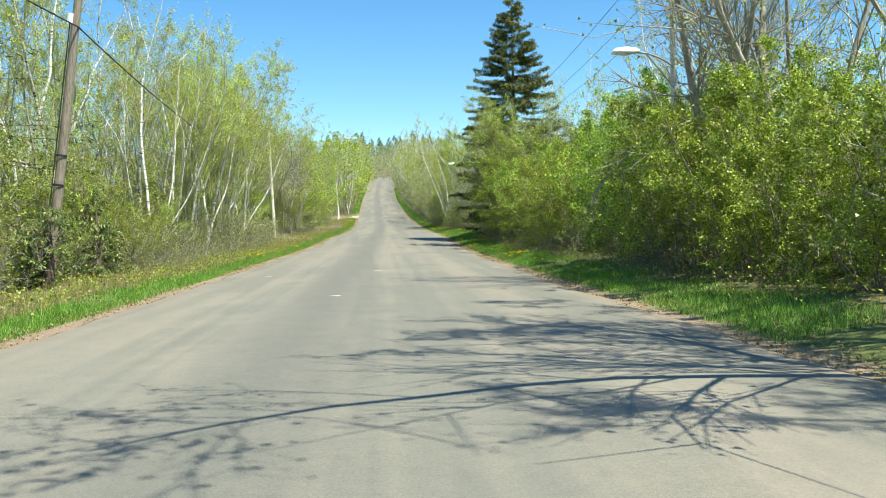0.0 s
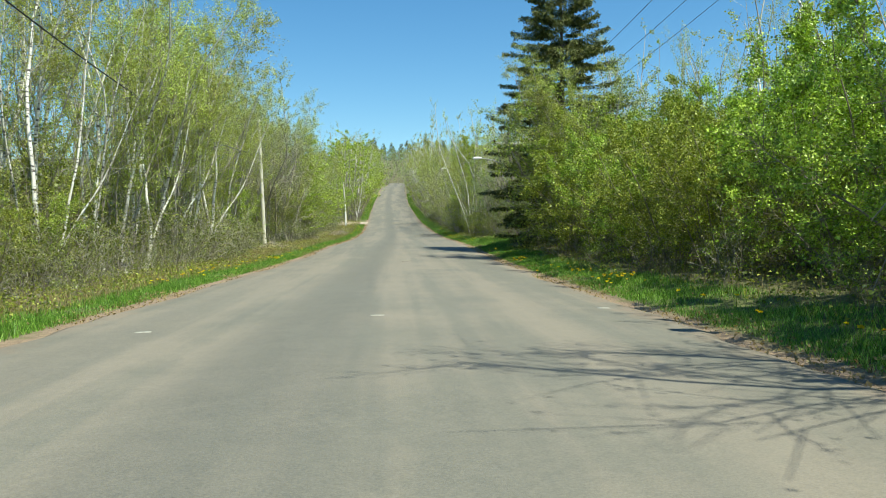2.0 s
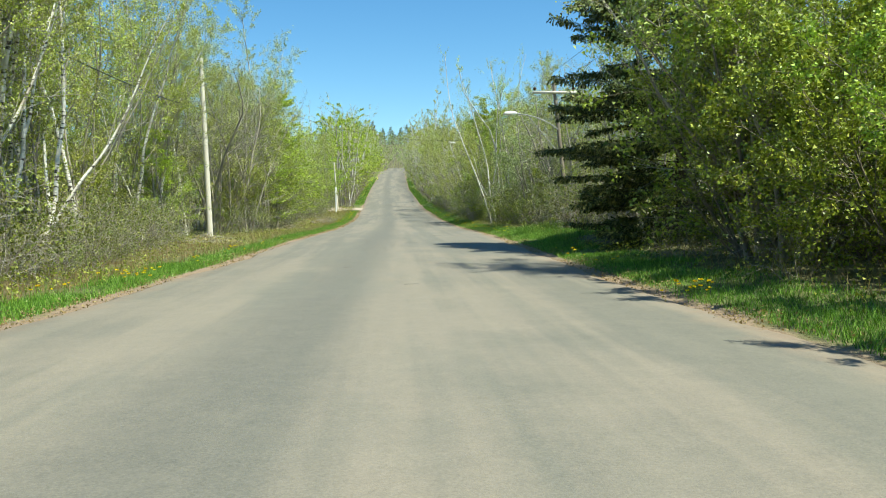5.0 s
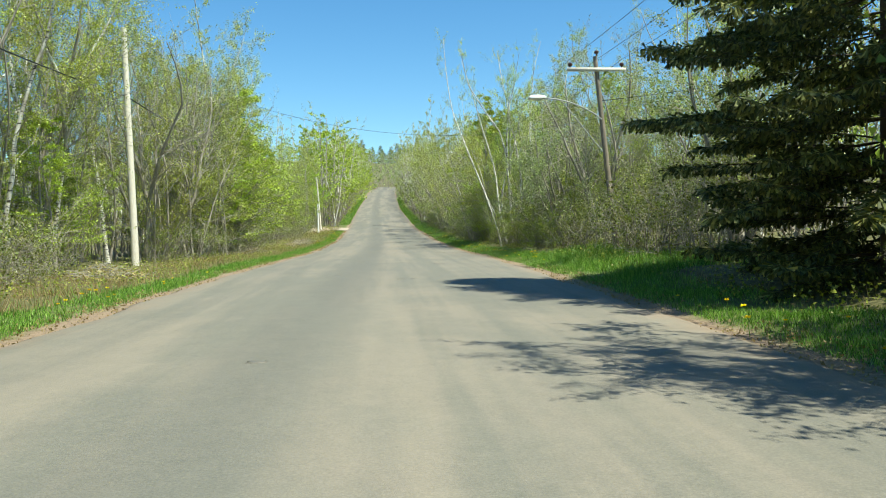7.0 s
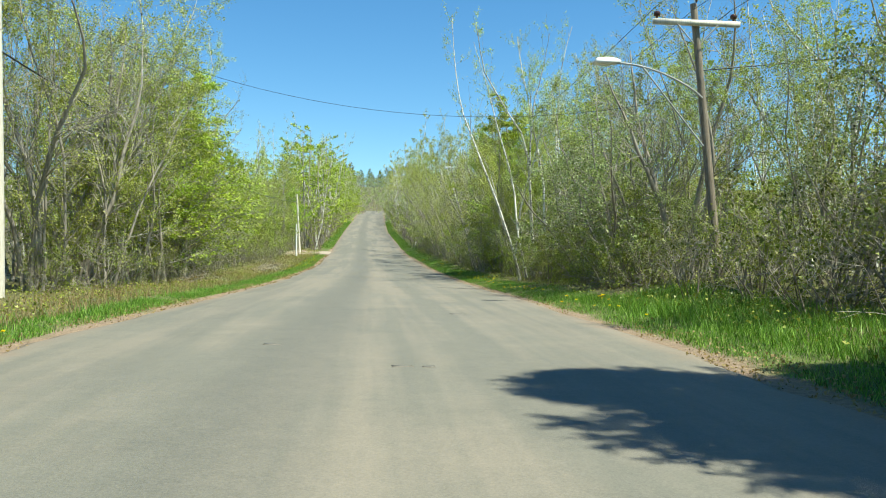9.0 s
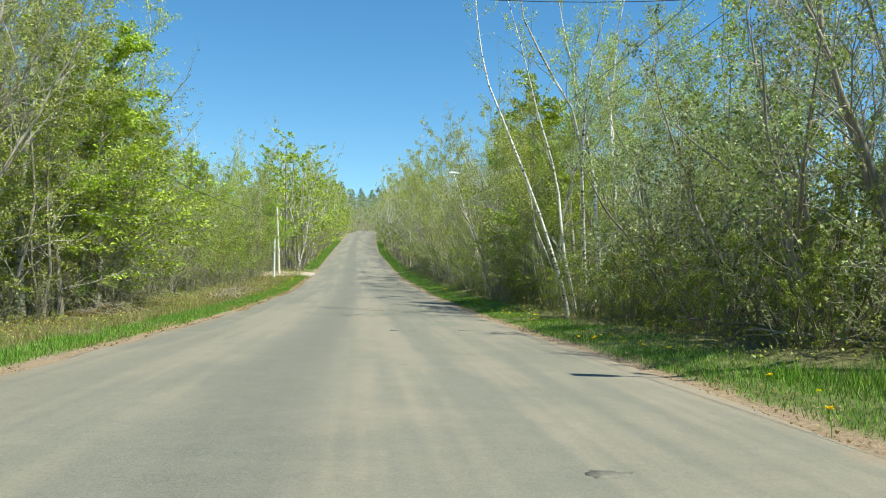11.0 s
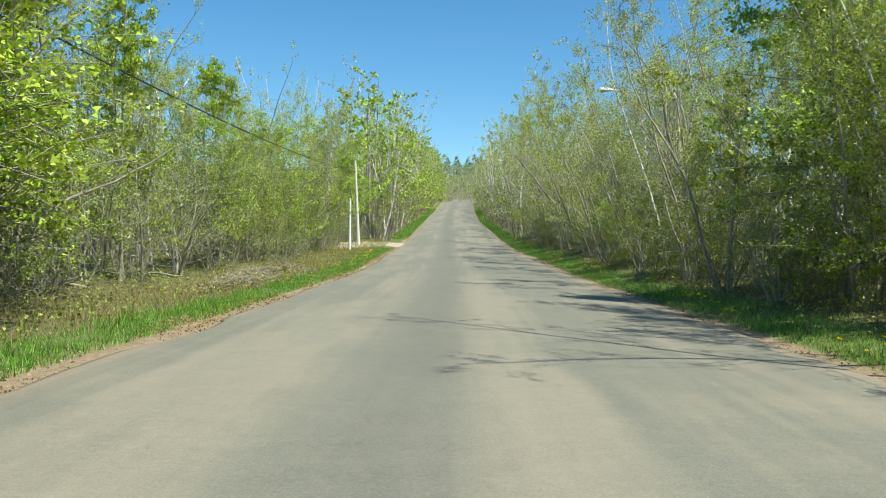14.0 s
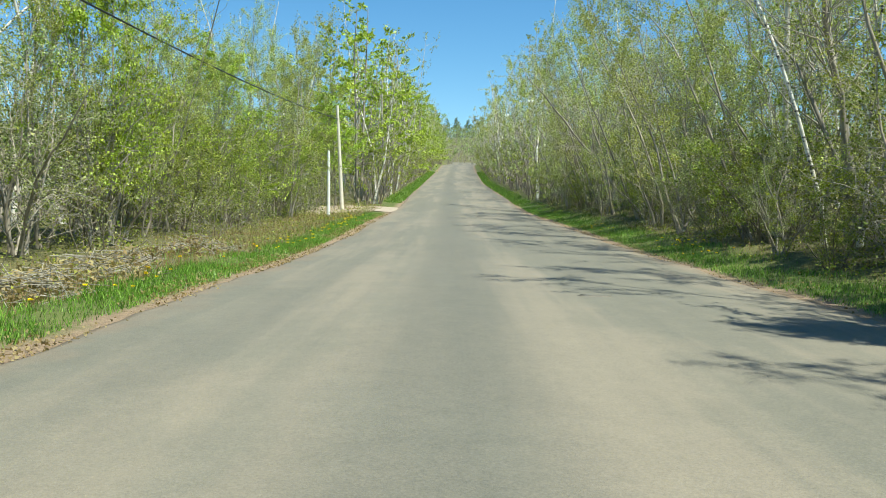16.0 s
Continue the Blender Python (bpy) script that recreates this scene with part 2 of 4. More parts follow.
def earth_material():
    m, t, b = material("verge_earth")
    c = coords(t)
    lat = t.nodes.new("ShaderNodeAttribute")
    lat.attribute_name = "lateral"
    wob = math_node(t, "ADD", math_node(t, "ABSOLUTE", lat.outputs["Fac"]), math_node(t, "MULTIPLY", math_node(t, "SUBTRACT", noise_tex(t, 0.9, 5, 0.7, c), 0.5), 1.1))
    red = ramp(t, noise_tex(t, 14, 5, 0.7, c), [(0.3, (0.18, 0.125, 0.08)), (0.7, (0.36, 0.265, 0.18))])
    green = ramp(t, noise_tex(t, 3.0, 5, 0.7, c), [(0.3, (0.06, 0.08, 0.018)), (0.7, (0.16, 0.19, 0.05))])
    litter = ramp(t, noise_tex(t, 6.0, 6, 0.75, c), [(0.28, (0.045, 0.042, 0.016)), (0.5, (0.115, 0.112, 0.04)), (0.72, (0.23, 0.2, 0.085))])
    g = t.nodes.new("ShaderNodeMapRange")
    t.links.new(wob, g.inputs["Value"])
    g.inputs["From Min"].default_value, g.inputs["From Max"].default_value = 4.2, 4.5
    l = t.nodes.new("ShaderNodeMapRange")
    t.links.new(wob, l.inputs["Value"])
    l.inputs["From Min"].default_value, l.inputs["From Max"].default_value = 5.0, 6.1
    t.links.new(mix(t, l.outputs[0], mix(t, g.outputs[0], red, green), litter), b.inputs["Base Color"])
    b.inputs["Roughness"].default_value = 0.95
    bump(t, b, noise_tex(t, 18, 6, 0.7, c), 0.8, 0.05)
    return m


def plain(name, dark, light, scale=8.0, rough=0.6, metal=0.0, depth=0.15, stretch=(1, 1, 1)):
    m, t, b = material(name)
    n = noise_tex(t, scale, 5, 0.65, coords(t, stretch))
    t.links.new(ramp(t, n, [(0.3, dark), (0.7, light)]), b.inputs["Base Color"])
    b.inputs["Roughness"].default_value, b.inputs["Metallic"].default_value = rough, metal
    bump(t, b, n, depth, 0.01)
    return m


ASPHALT, EARTH, BIRCH = asphalt_material(), earth_material(), birch_material()
GREY_BARK = bark_material("grey_bark", (0.15, 0.13, 0.1), (0.48, 0.43, 0.36))
TWIG = bark_material("twig_bark", (0.17, 0.152, 0.12), (0.48, 0.445, 0.37), (14, 14, 5))
STEM = bark_material("dark_stem_bark", (0.1, 0.084, 0.062), (0.34, 0.29, 0.22), (14, 14, 5))
SPRUCE_BARK = bark_material("spruce_bark", (0.05, 0.035, 0.025), (0.16, 0.115, 0.08))
POLE_WOOD = plain("weathered_pole_wood", (0.12, 0.095, 0.07), (0.34, 0.285, 0.22), 6, 0.85, 0, 0.5, (6, 6, 0.5))
PALE_WOOD = plain("pale_pole_wood", (0.52, 0.47, 0.38), (0.76, 0.71, 0.61), 6, 0.8, 0, 0.3, (6, 6, 0.5))
ARM = plain("weathered_lamp_arm", (0.3, 0.3, 0.29), (0.46, 0.46, 0.44), 12, 0.6)
PALE_METAL = plain("pale_green_metal", (0.42, 0.47, 0.45), (0.6, 0.64, 0.62), 8, 0.5)
WHITE_PAINT = plain("white_painted_metal", (0.72, 0.72, 0.7), (0.84, 0.84, 0.82), 6, 0.5)
GLASS = plain("frosted_lens", (0.75, 0.75, 0.72), (0.85, 0.85, 0.82), 4, 0.25)
CABLE = plain("black_cable", (0.012, 0.012, 0.013), (0.03, 0.03, 0.032), 20, 0.5)
CERAMIC = plain("brown_ceramic", (0.05, 0.02, 0.015), (0.09, 0.04, 0.025), 10, 0.2)
BIRCH_LEAF = leaf_material("birch_leaf", [(0.0, (0.189, 0.221, 0.0308)), (0.5, (0.473, 0.532, 0.0949)), (1.0, (0.645, 0.662, 0.222))], 0.27)
OLIVE_LEAF = leaf_material("young_olive_leaf", [(0.0, (0.15, 0.189, 0.0283)), (0.5, (0.399, 0.47, 0.0828)), (1.0, (0.588, 0.603, 0.191))], 0.28)
MAPLE_LEAF = leaf_material("maple_leaf", [(0.0, (0.125, 0.189, 0.014)), (0.5, (0.355, 0.468, 0.0407)), (1.0, (0.585, 0.669, 0.106))], 0.27)
WILLOW_LEAF = leaf_material("willow_leaf", [(0.0, (0.0927, 0.142, 0.0112)), (0.5, (0.29, 0.4, 0.0366)), (1.0, (0.584, 0.661, 0.102))], 0.16)
BUSH_LEAF = leaf_material("thicket_leaf", [(0.0, (0.0698, 0.0966, 0.0156)), (0.5, (0.21, 0.26, 0.0457)), (1.0, (0.385, 0.37, 0.128))], 0.27)
APPLE_LEAF = leaf_material("apple_leaf", [(0.0, (0.104, 0.137, 0.0373)), (0.5, (0.299, 0.368, 0.11)), (1.0, (0.559, 0.607, 0.331))], 0.34)
HAZEL_LEAF = leaf_material("hazel_leaf", [(0.0, (0.102, 0.144, 0.0178)), (0.5, (0.296, 0.376, 0.0465)), (1.0, (0.485, 0.511, 0.109))], 0.26)
# palest stops: spring growth and sunlit tips, both put into the colour at random
NEEDLE = leaf_material("spruce_needle", [(0.0, (0.042, 0.062, 0.022)), (0.5, (0.115, 0.15, 0.045)), (0.8, (0.24, 0.28, 0.08)), (1.0, (0.46, 0.47, 0.15))], 0.18, 0.6)
GRASS = leaf_material("grass_blade", [(0.0, (0.0452, 0.0989, 0.00937)), (0.6, (0.154, 0.299, 0.0307)), (1.0, (0.357, 0.513, 0.104))], 0.27)
STRAW = leaf_material("dry_grass", [(0.0, (0.24, 0.17, 0.07)), (0.6, (0.42, 0.35, 0.18)), (1.0, (0.33, 0.23, 0.1))], 0.3, 0.7)
PETAL = leaf_material("dandelion_petal", [(0.0, (0.88, 0.63, 0.01)), (1.0, (0.95, 0.84, 0.03))], 0.3, 0.6)

# ---- ground and road ----
gx = np.concatenate([-np.geomspace(700, 16, 26), np.arange(-15, -5, 0.5), np.arange(-5, 5.01, 0.25), np.arange(5.5, 15.5, 0.5), np.geomspace(16, 700, 26)])
gy = np.concatenate([np.linspace(-240, -20, 12), np.arange(-18, 150, 0.75), np.arange(150, 340, 3.0), np.linspace(342, 650, 60), np.linspace(700, 2400, 12)])
X, Y = np.meshgrid(gx, gy)
X = X + road_x(Y)
Z = ground_z(X, Y)
gi, gj = np.meshgrid(np.arange(len(gy) - 1), np.arange(len(gx) - 1), indexing="ij")
w = len(gx)
gf = np.stack([gi * w + gj, gi * w + gj + 1, (gi + 1) * w + gj + 1, (gi + 1) * w + gj], -1).reshape(-1, 4)
me = mesh_np("ground", np.stack([X, Y, Z], -1).reshape(-1, 3), gf, (EARTH,), True)
me.attributes.new("lateral", "FLOAT", "POINT").data.foreach_set("value", np.where(Y > 338, 25.0, X - road_x(Y)).ravel().astype(np.float32))
ground = tagged(new("ground", me), "grassy verges, red earth and leaf litter under the trees", "ground", kind="structure")


def build_road():
    ys = np.concatenate([np.arange(-60, 150, 0.5), np.arange(150, 345, 2.0)])
    rng = np.random.default_rng(4)
    rough = [np.convolve(rng.normal(size=len(ys)), np.ones(5) / 5, "same") * 0.16 for _ in range(2)]
    cols = np.array([-1.0, -1.0, -0.96, -0.75, -0.5, -0.25, 0.0, 0.25, 0.5, 0.75, 0.96, 1.0, 1.0])
    v, lat = [], []
    for k, c in enumerate(cols):
        off = c * HALF + (rough[0] if c < 0 else rough[1]) * abs(c) ** 6
        z = road_z(ys) + 0.05 * (1 - c * c) - (0.12 if k in (0, 12) else 0.034 if abs(c) == 1 else 0.0)
        v.append(np.stack([road_x(ys) + off, ys, z], -1))
        lat.append(off + 0 * ys)
    v, lat = np.stack(v, 1), np.stack(lat, 1)
    i, j = np.meshgrid(np.arange(len(ys) - 1), np.arange(len(cols) - 1), indexing="ij")
    n = len(cols)
    f = np.stack([i * n + j, i * n + j + 1, (i + 1) * n + j + 1, (i + 1) * n + j], -1).reshape(-1, 4)
    me = mesh_np("road", v.reshape(-1, 3), f, (ASPHALT,), True)
    me.attributes.new("lateral", "FLOAT", "POINT").data.foreach_set("value", lat.ravel().astype(np.float32))
    return tagged(new("road", me), "weathered pinkish grey asphalt road with red earth at its edges", "road", kind="structure")


road = build_road()


def patch(name, x, y, wide, long, mat, seed):
    """A thin uneven patch that lies on the asphalt."""
    rng = np.random.default_rng(seed)
    n = 14
    a = np.arange(n) * 2 * np.pi / n
    r = rng.uniform(0.45, 1.15, n) if mat is TAR else np.ones(n)
    px, py = x + np.sign(np.cos(a)) * np.abs(np.cos(a)) ** 0.6 * r * wide / 2, y + np.sign(np.sin(a)) * np.abs(np.sin(a)) ** 0.6 * r * long / 2
    c = (px - road_x(py)) / HALF
    z = road_z(py) + 0.05 * (1 - c * c)
    v = np.concatenate([np.stack([px, py, z + 0.006], 1), np.stack([px, py, z - 0.01], 1), [[x, y, float(z.mean()) + 0.007]]])
    k = np.arange(n)
    f = np.concatenate([np.stack([k, (k + 1) % n, np.full(n, 2 * n)], 1), np.stack([k + n, (k + 1) % n + n, (k + 1) % n], 1), np.stack([k + n, (k + 1) % n, k], 1)])
    return part(name, mesh_np(name, v, f, (mat,)), road)


TAR = plain("old_tar", (0.1, 0.095, 0.08), (0.2, 0.18, 0.15), 20, 0.7, 0, 0.34)
MARK = plain("worn_white_paint", (0.26, 0.25, 0.21), (0.46, 0.45, 0.4), 30, 0.7)
for k, (x, y, wide, long) in enumerate(((1.7, 76.3, 0.62, 0.36), (3.25, 76.9, 0.5, 0.25), (0.9, 56.05, 0.28, 0.14), (1.17, 56.03, 0.16, 0.12),
                                        (-0.65, 45.36, 0.18, 0.12), (0.6, 41.15, 0.26, 0.1), (-0.58, 57.9, 0.22, 0.16), (1.9, 96.45, 0.45, 0.25), (2.2, 63.0, 0.35, 0.2))):
    patch("tar_patch", x, y, wide, long, TAR, k)
for x, y, wide, long in ((-0.09, 22.6, 0.2, 0.09), (-2.9, 21.3, 0.2, 0.09), (-0.83, 14.7, 0.2, 0.1), (3.33, 23.44, 0.2, 0.1)):
    patch("paint_mark", x, y, wide, long, MARK, 1)


# ---- trees ----
def curve_pts(rng, base, way, length, n, wander, lift):
    """A wandering line of n + 1 points; lift bends it up (minus: down)."""
    pts, d = [np.array(base, float)], np.array(way, float)
    for _ in range(n):
        d = d + rng.normal(size=3) * wander + np.array([0, 0, lift])
        d /= np.linalg.norm(d)
        pts.append(pts[-1] + d * length / n)
    return np.array(pts)


def at_line(pts, s):
    """Point and direction at the share s of a line."""
    k = min(int(s * (len(pts) - 1)), len(pts) - 2)
    q = s * (len(pts) - 1) - k
    d = pts[k + 1] - pts[k]
    return pts[k] + q * d, d / (np.linalg.norm(d) + 1e-9)


def branch_off(rng, d, angle):
    """A direction at that angle (radians) from d, to any side."""
    s = np.cross(d, rng.normal(size=3))
    s /= np.linalg.norm(s) + 1e-9
    return d * math.cos(angle) + s * math.sin(angle)


SPEC = {
    # height, radius, stems, first branch, branches, their share of the height, angle, twigs, leaves a twig, leaf size
    "birch": dict(h=12.0, r=0.072, stems=1, first=0.24, n1=26, l1=0.21, a1=0.72, n2=6, leaf=32, size=0.054, wander=0.11, lift=0.05, sides=6),
    "alder": dict(h=10.0, r=0.045, stems=2, first=0.08, n1=22, l1=0.24, a1=0.75, n2=5, leaf=38, size=0.05, wander=0.1, lift=0.06, sides=5),
    "maple": dict(h=10.5, r=0.1, stems=1, first=0.11, n1=50, l1=0.33, a1=1.25, n2=9, leaf=34, size=0.092, wander=0.05, lift=0.01, sides=7),
    "willow": dict(h=5.9, r=0.024, stems=14, first=0.05, n1=16, l1=0.26, a1=0.9, n2=6, leaf=40, size=0.062, wander=0.08, lift=0.03, sides=4),
    "hazel": dict(h=4.6, r=0.026, stems=8, first=0.04, n1=9, l1=0.3, a1=0.85, n2=3, leaf=36, size=0.055, wander=0.08, lift=0.03, sides=4),
    "apple": dict(h=7.0, r=0.06, stems=5, first=0.1, n1=14, l1=0.32, a1=0.85, n2=6, leaf=17, size=0.062, wander=0.14, lift=0.02, sides=5),
    "bare": dict(h=11.0, r=0.11, stems=4, first=0.28, n1=26, l1=0.34, a1=0.8, n2=10, leaf=3, size=0.07, wander=0.11, lift=0.06, sides=6),
    "thicket": dict(h=2.6, r=0.013, stems=7, first=0.08, n1=7, l1=0.36, a1=0.85, n2=2, leaf=6, size=0.066, wander=0.16, lift=0.02, sides=3),
}
SPREAD = {"apple": 0.5, "willow": 0.78, "hazel": 0.7, "thicket": 0.75, "bare": 0.35}


def tree_soup(kind, seed, share=1.0, lean=0.05, big_leaf=1.0):
    """Trunk, limbs and leaves of one tree, its foot at the origin. share: how many of the twigs and leaves."""
    p, rng = SPEC[kind], np.random.default_rng(seed)
    trunk, limbs, crown = Soup(), Soup(), Soup()
    coarse = share < 0.2
    many, stems = p["stems"] > 1, p["stems"] if not coarse else (p["stems"] + 1) // 2
    for s in range(stems):
        a = 2 * np.pi * (s * 0.382 + rng.uniform(-0.05, 0.05)) if many else rng.uniform(0, 2 * np.pi)
        tilt = (SPREAD.get(kind, 0.16) * math.sqrt((s + 0.3) / p["stems"]) if many else lean) * rng.uniform(0.75, 1.0)
        way = np.array([math.cos(a) * math.sin(tilt), math.sin(a) * math.sin(tilt), math.cos(tilt)])
        h = p["h"] * rng.uniform(0.75 if many else 0.92, 1.05) * (1.0 - 0.18 * tilt)
        r = p["r"] * rng.uniform(0.7, 1.15)
        foot = np.array([math.cos(a), math.sin(a), 0]) * (0.12 + 0.03 * p["stems"]) * (1 if many else 0) * rng.uniform(0.4, 1) + np.array([0, 0, -0.15])
        seg = 11 if kind != "thicket" and not coarse else 4
        line = curve_pts(rng, foot, way, h, seg, p["wander"], 0.03 if tilt < 0.5 else 0.0)
        q = np.linspace(0, 1, seg + 1)
        if kind in ("birch", "alder", "bare"):          # a slow bend in the whole stem
            line[:, :2] += 0.017 * h * rng.normal(size=2) * np.sin(q * np.pi * rng.uniform(0.9, 2.0))[:, None]
        trunk.tube(line, r * (1.12 - q) ** 0.8 * (1 + 0.5 * np.exp(-q * 25)), p["sides"] if not coarse else 3)
        forks = [(line, r)]
        if kind == "birch" and not coarse and rng.uniform() < 0.45:
            fb, fd = at_line(line, rng.uniform(0.06, 0.45))
            fork = curve_pts(rng, fb, branch_off(rng, fd, rng.uniform(0.12, 0.26)), h * rng.uniform(0.5, 0.68), seg, 0.08, 0.06)
            trunk.tube(fork, r * 0.72 * (1.1 - q) ** 0.8, 5)
            forks.append((fork, r * 0.7))
        for k in range(max(3, int(p["n1"] * (share ** 0.5))) * len(forks)):
            line, r = forks[k % len(forks)]
            u = min(p["first"] + (1 - p["first"]) * rng.uniform(0, 1) ** 0.85, 0.985)
            b, d = at_line(line, u)
            l1 = p["l1"] * p["h"] * (1.15 - 0.75 * u) * rng.uniform(0.6, 1.2)
            if kind == "maple":
                l1 *= 1.3 - abs(u - 0.4)
            if kind in ("birch", "alder") and u < 0.4:
                l1 *= 0.75
            seg1 = 3 if kind != "thicket" and not coarse else 2
            sub = curve_pts(rng, b, branch_off(rng, d, p["a1"] * rng.uniform(0.7, 1.25)), l1, seg1, 0.2, p["lift"])
            r1 = max(0.008, r * (1.05 - u) * 0.42)
            limbs.tube(sub, r1 * np.linspace(1, 0.3, seg1 + 1), 4 if kind in ("bare", "maple") else 3)
            for _ in range(max(1, int(p["n2"] * share ** 0.5 + rng.uniform()))):
                b2, d2 = at_line(sub, rng.uniform(0.2, 1.0))
                l2 = l1 * 0.42 * rng.uniform(0.5, 1.3)
                tw = curve_pts(rng, b2, branch_off(rng, d2, rng.uniform(0.35, 1.0)), l2, 1, 0.16, p["lift"])
                if share > 0.3:
                    limbs.tube(tw, max(0.005, r1 * 0.45) * np.array([1, 0.4]), 3)
                n = rng.poisson(p["leaf"] * share ** 0.35)
                if n:
                    s2 = rng.uniform(0.1, 1.1, n)[:, None]
                    at = tw[0] + (tw[1] - tw[0]) * s2 + rng.normal(size=(n, 3)) * {"willow": 0.06, "maple": 0.09, "thicket": 0.1}.get(kind, 0.06)
                    if kind == "maple":
                        at[:, 2] = tw[0][2] + (at[:, 2] - tw[0][2]) * 0.55
                    spray = rng.normal(size=3) + np.array([0, 0, {"willow": 1.3, "maple": 1.8}.get(kind, 0.9)])
                    crown.leaves(at, p["size"] * big_leaf, rng, slim={"willow": 0.7, "maple": 1.0}.get(kind, 0.8), whole=False, face=spray / np.linalg.norm(spray))
    return trunk, limbs, crown


NAMES = {"apple": "wild_apple_tree", "hazel": "hazel_shrub", "birch": "birch_tree", "alder": "alder_tree", "maple": "maple_tree", "willow": "willow_shrub", "bare": "bare_tree", "thicket": "thicket_bush"}
LABELS = {"apple": "low spreading tree with dull grey-green leaves", "hazel": "olive green leafy shrub under the trees", "birch": "slender white-barked birch with fresh yellow-green leaves", "alder": "thin grey many-stemmed tree with budding olive leaves",
          "maple": "young maple with bright spring-green leaves", "willow": "dense round shrub in bright green leaf",
          "bare": "grey-barked tree with nearly bare spreading branches", "thicket": "low twiggy brown thicket with sparse green leaves"}
GROUPS = {"apple": "wild apple trees along the road", "hazel": "shrubs under the trees", "birch": "birches along the road", "alder": "thin trees along the road", "maple": "maples along the road", "willow": "shrubs beside the verge",
          "bare": "bare trees along the road", "thicket": "undergrowth at the wood's edge"}
LEAFS = {"apple": APPLE_LEAF, "hazel": HAZEL_LEAF, "birch": BIRCH_LEAF, "alder": OLIVE_LEAF, "maple": MAPLE_LEAF, "willow": WILLOW_LEAF, "bare": OLIVE_LEAF, "thicket": BUSH_LEAF}
CATS = {"hazel": "shrub", "willow": "shrub", "thicket": "bush"}


def make_tree(kind, seed, share=1.0, lean=0.05, big_leaf=1.0):
    """A tree: its trunk with the limbs that grow out of it, and its crown of leaves."""
    trunk, limbs, crown = tree_soup(kind, seed, share, lean, big_leaf)
    top = tagged(new(NAMES[kind]), LABELS[kind], CATS.get(kind, "tree"), GROUPS[kind])
    n = sum(len(f) for f in trunk.f)
    trunk.add(*limbs.arrays())
    v, f = trunk.arrays()
    bark = BIRCH if kind == "birch" else STEM if kind in ("willow", "thicket", "hazel") else GREY_BARK
    me = mesh_np("trunk", v, f, (bark, STEM if kind in ("willow", "hazel") else TWIG), True)
    me.polygons.foreach_set("material_index", (np.arange(len(f)) >= n).astype(np.int32))
    part("trunk", me, top)
    part("crown", crown.mesh("crown", LEAFS[kind]), top)
    return top


stock = {}


def plant(kind, x, y, height=1.0, turn=0.0, seed=0, share=1.0, lean=None, lean_to=0.0, wide=1.0):
    """One tree of that kind: the first of a variant is built where it stands, the others are copies. lean: degrees, towards the heading lean_to (degrees from +x)."""
    key = (kind, seed, share)
    m = Matrix.Translation((x, y, float(ground_z(x, y)) - 0.03))
    if lean:
        m = m @ Matrix.Rotation(radians(lean), 4, Vector((-math.sin(radians(lean_to)), math.cos(radians(lean_to)), 0)))
    m = m @ Matrix.Rotation(turn, 4, "Z") @ Matrix.Diagonal((height * wide, height * wide, height, 1))
    if key not in stock:
        stock[key] = make_tree(kind, seed * 17 + 3, share)
        stock[key].matrix_basis = m
        return stock[key]
    copy = copy_thing(stock[key], Matrix.Identity(4))
    copy.matrix_basis = m
    return copy


rnd = random.Random(11)


def belt(side, x0, x1, y0, y1, step, kinds, share, hmin, hmax, variants=4, keep=()):
    """Trees scattered in a strip beside the road."""
    y = y0
    while y < y1:
        x = side * rnd.uniform(x0, x1) + float(road_x(y))
        kind = rnd.choice(kinds)
        if all((x - kx) ** 2 + (y - ky) ** 2 > kr * kr for kx, ky, kr in keep):
            plant(kind, x, y, rnd.uniform(hmin, hmax), rnd.uniform(0, 6.28), rnd.randrange(variants), share,
                  lean=rnd.uniform(0, 4), lean_to=rnd.gauss(180 if side > 0 else 0, 110))
        y += step * rnd.uniform(0.5, 1.5)


KEEP = [(7.8, 101.8, 2.2), (7.8, 125.0, 1.8), (-7.6, 85.7, 1.8), (8.5, 50.2, 3.8), (-9.0, 70, 1.6), (-9.1, 23.0, 1.4), (8.5, 66.4, 1.6), (7.3, 83, 2.2), (-6.6, 129.5, 2.5), (-7, 135, 1.5), (7.0, 18.9, 1.2), (8.2, 107.8, 1.3)]
# left: birches first, then grey wood
belt(-1, 9.8, 12.2, 25, 37, 1.2, ["birch", "alder", "alder"], 1.0, 0.85, 1.12, 5, KEEP)
belt(-1, 8.6, 11.0, 37, 52, 0.85, ["birch", "alder"], 1.0, 0.85, 1.12, 5, KEEP)
belt(-1, 8.7, 9.8, 40, 56, 1.5, ["birch", "alder"], 1.0, 0.95, 1.15, 5, KEEP)
belt(-1, 10.6, 12.8, 52, 74, 0.8, ["birch", "alder", "alder"], 1.0, 0.95, 1.22, 5, KEEP)
belt(-1, 8.6, 10.6, 73.5, 86, 1.2, ["birch", "alder", "alder"], 1.0, 1.0, 1.25, 5, KEEP)
belt(-1, 11.5, 14.5, 20, 76, 1.2, ["alder", "birch", "alder"], 0.3, 0.95, 1.2, 5, KEEP)
belt(-1, 9.6, 11.6, 4, 27, 1.7, ["alder", "alder", "alder", "birch"], 1.0, 0.6, 0.9, 5, KEEP)
belt(-1, 9.2, 11.6, 86, 94, 0.9, ["alder", "alder", "birch", "alder"], 1.0, 0.9, 1.2, 5, KEEP)
belt(-1, 9.4, 12.0, 92, 124, 1.0, ["alder", "alder", "apple"], 1.0, 0.7, 1.0, 5, KEEP)
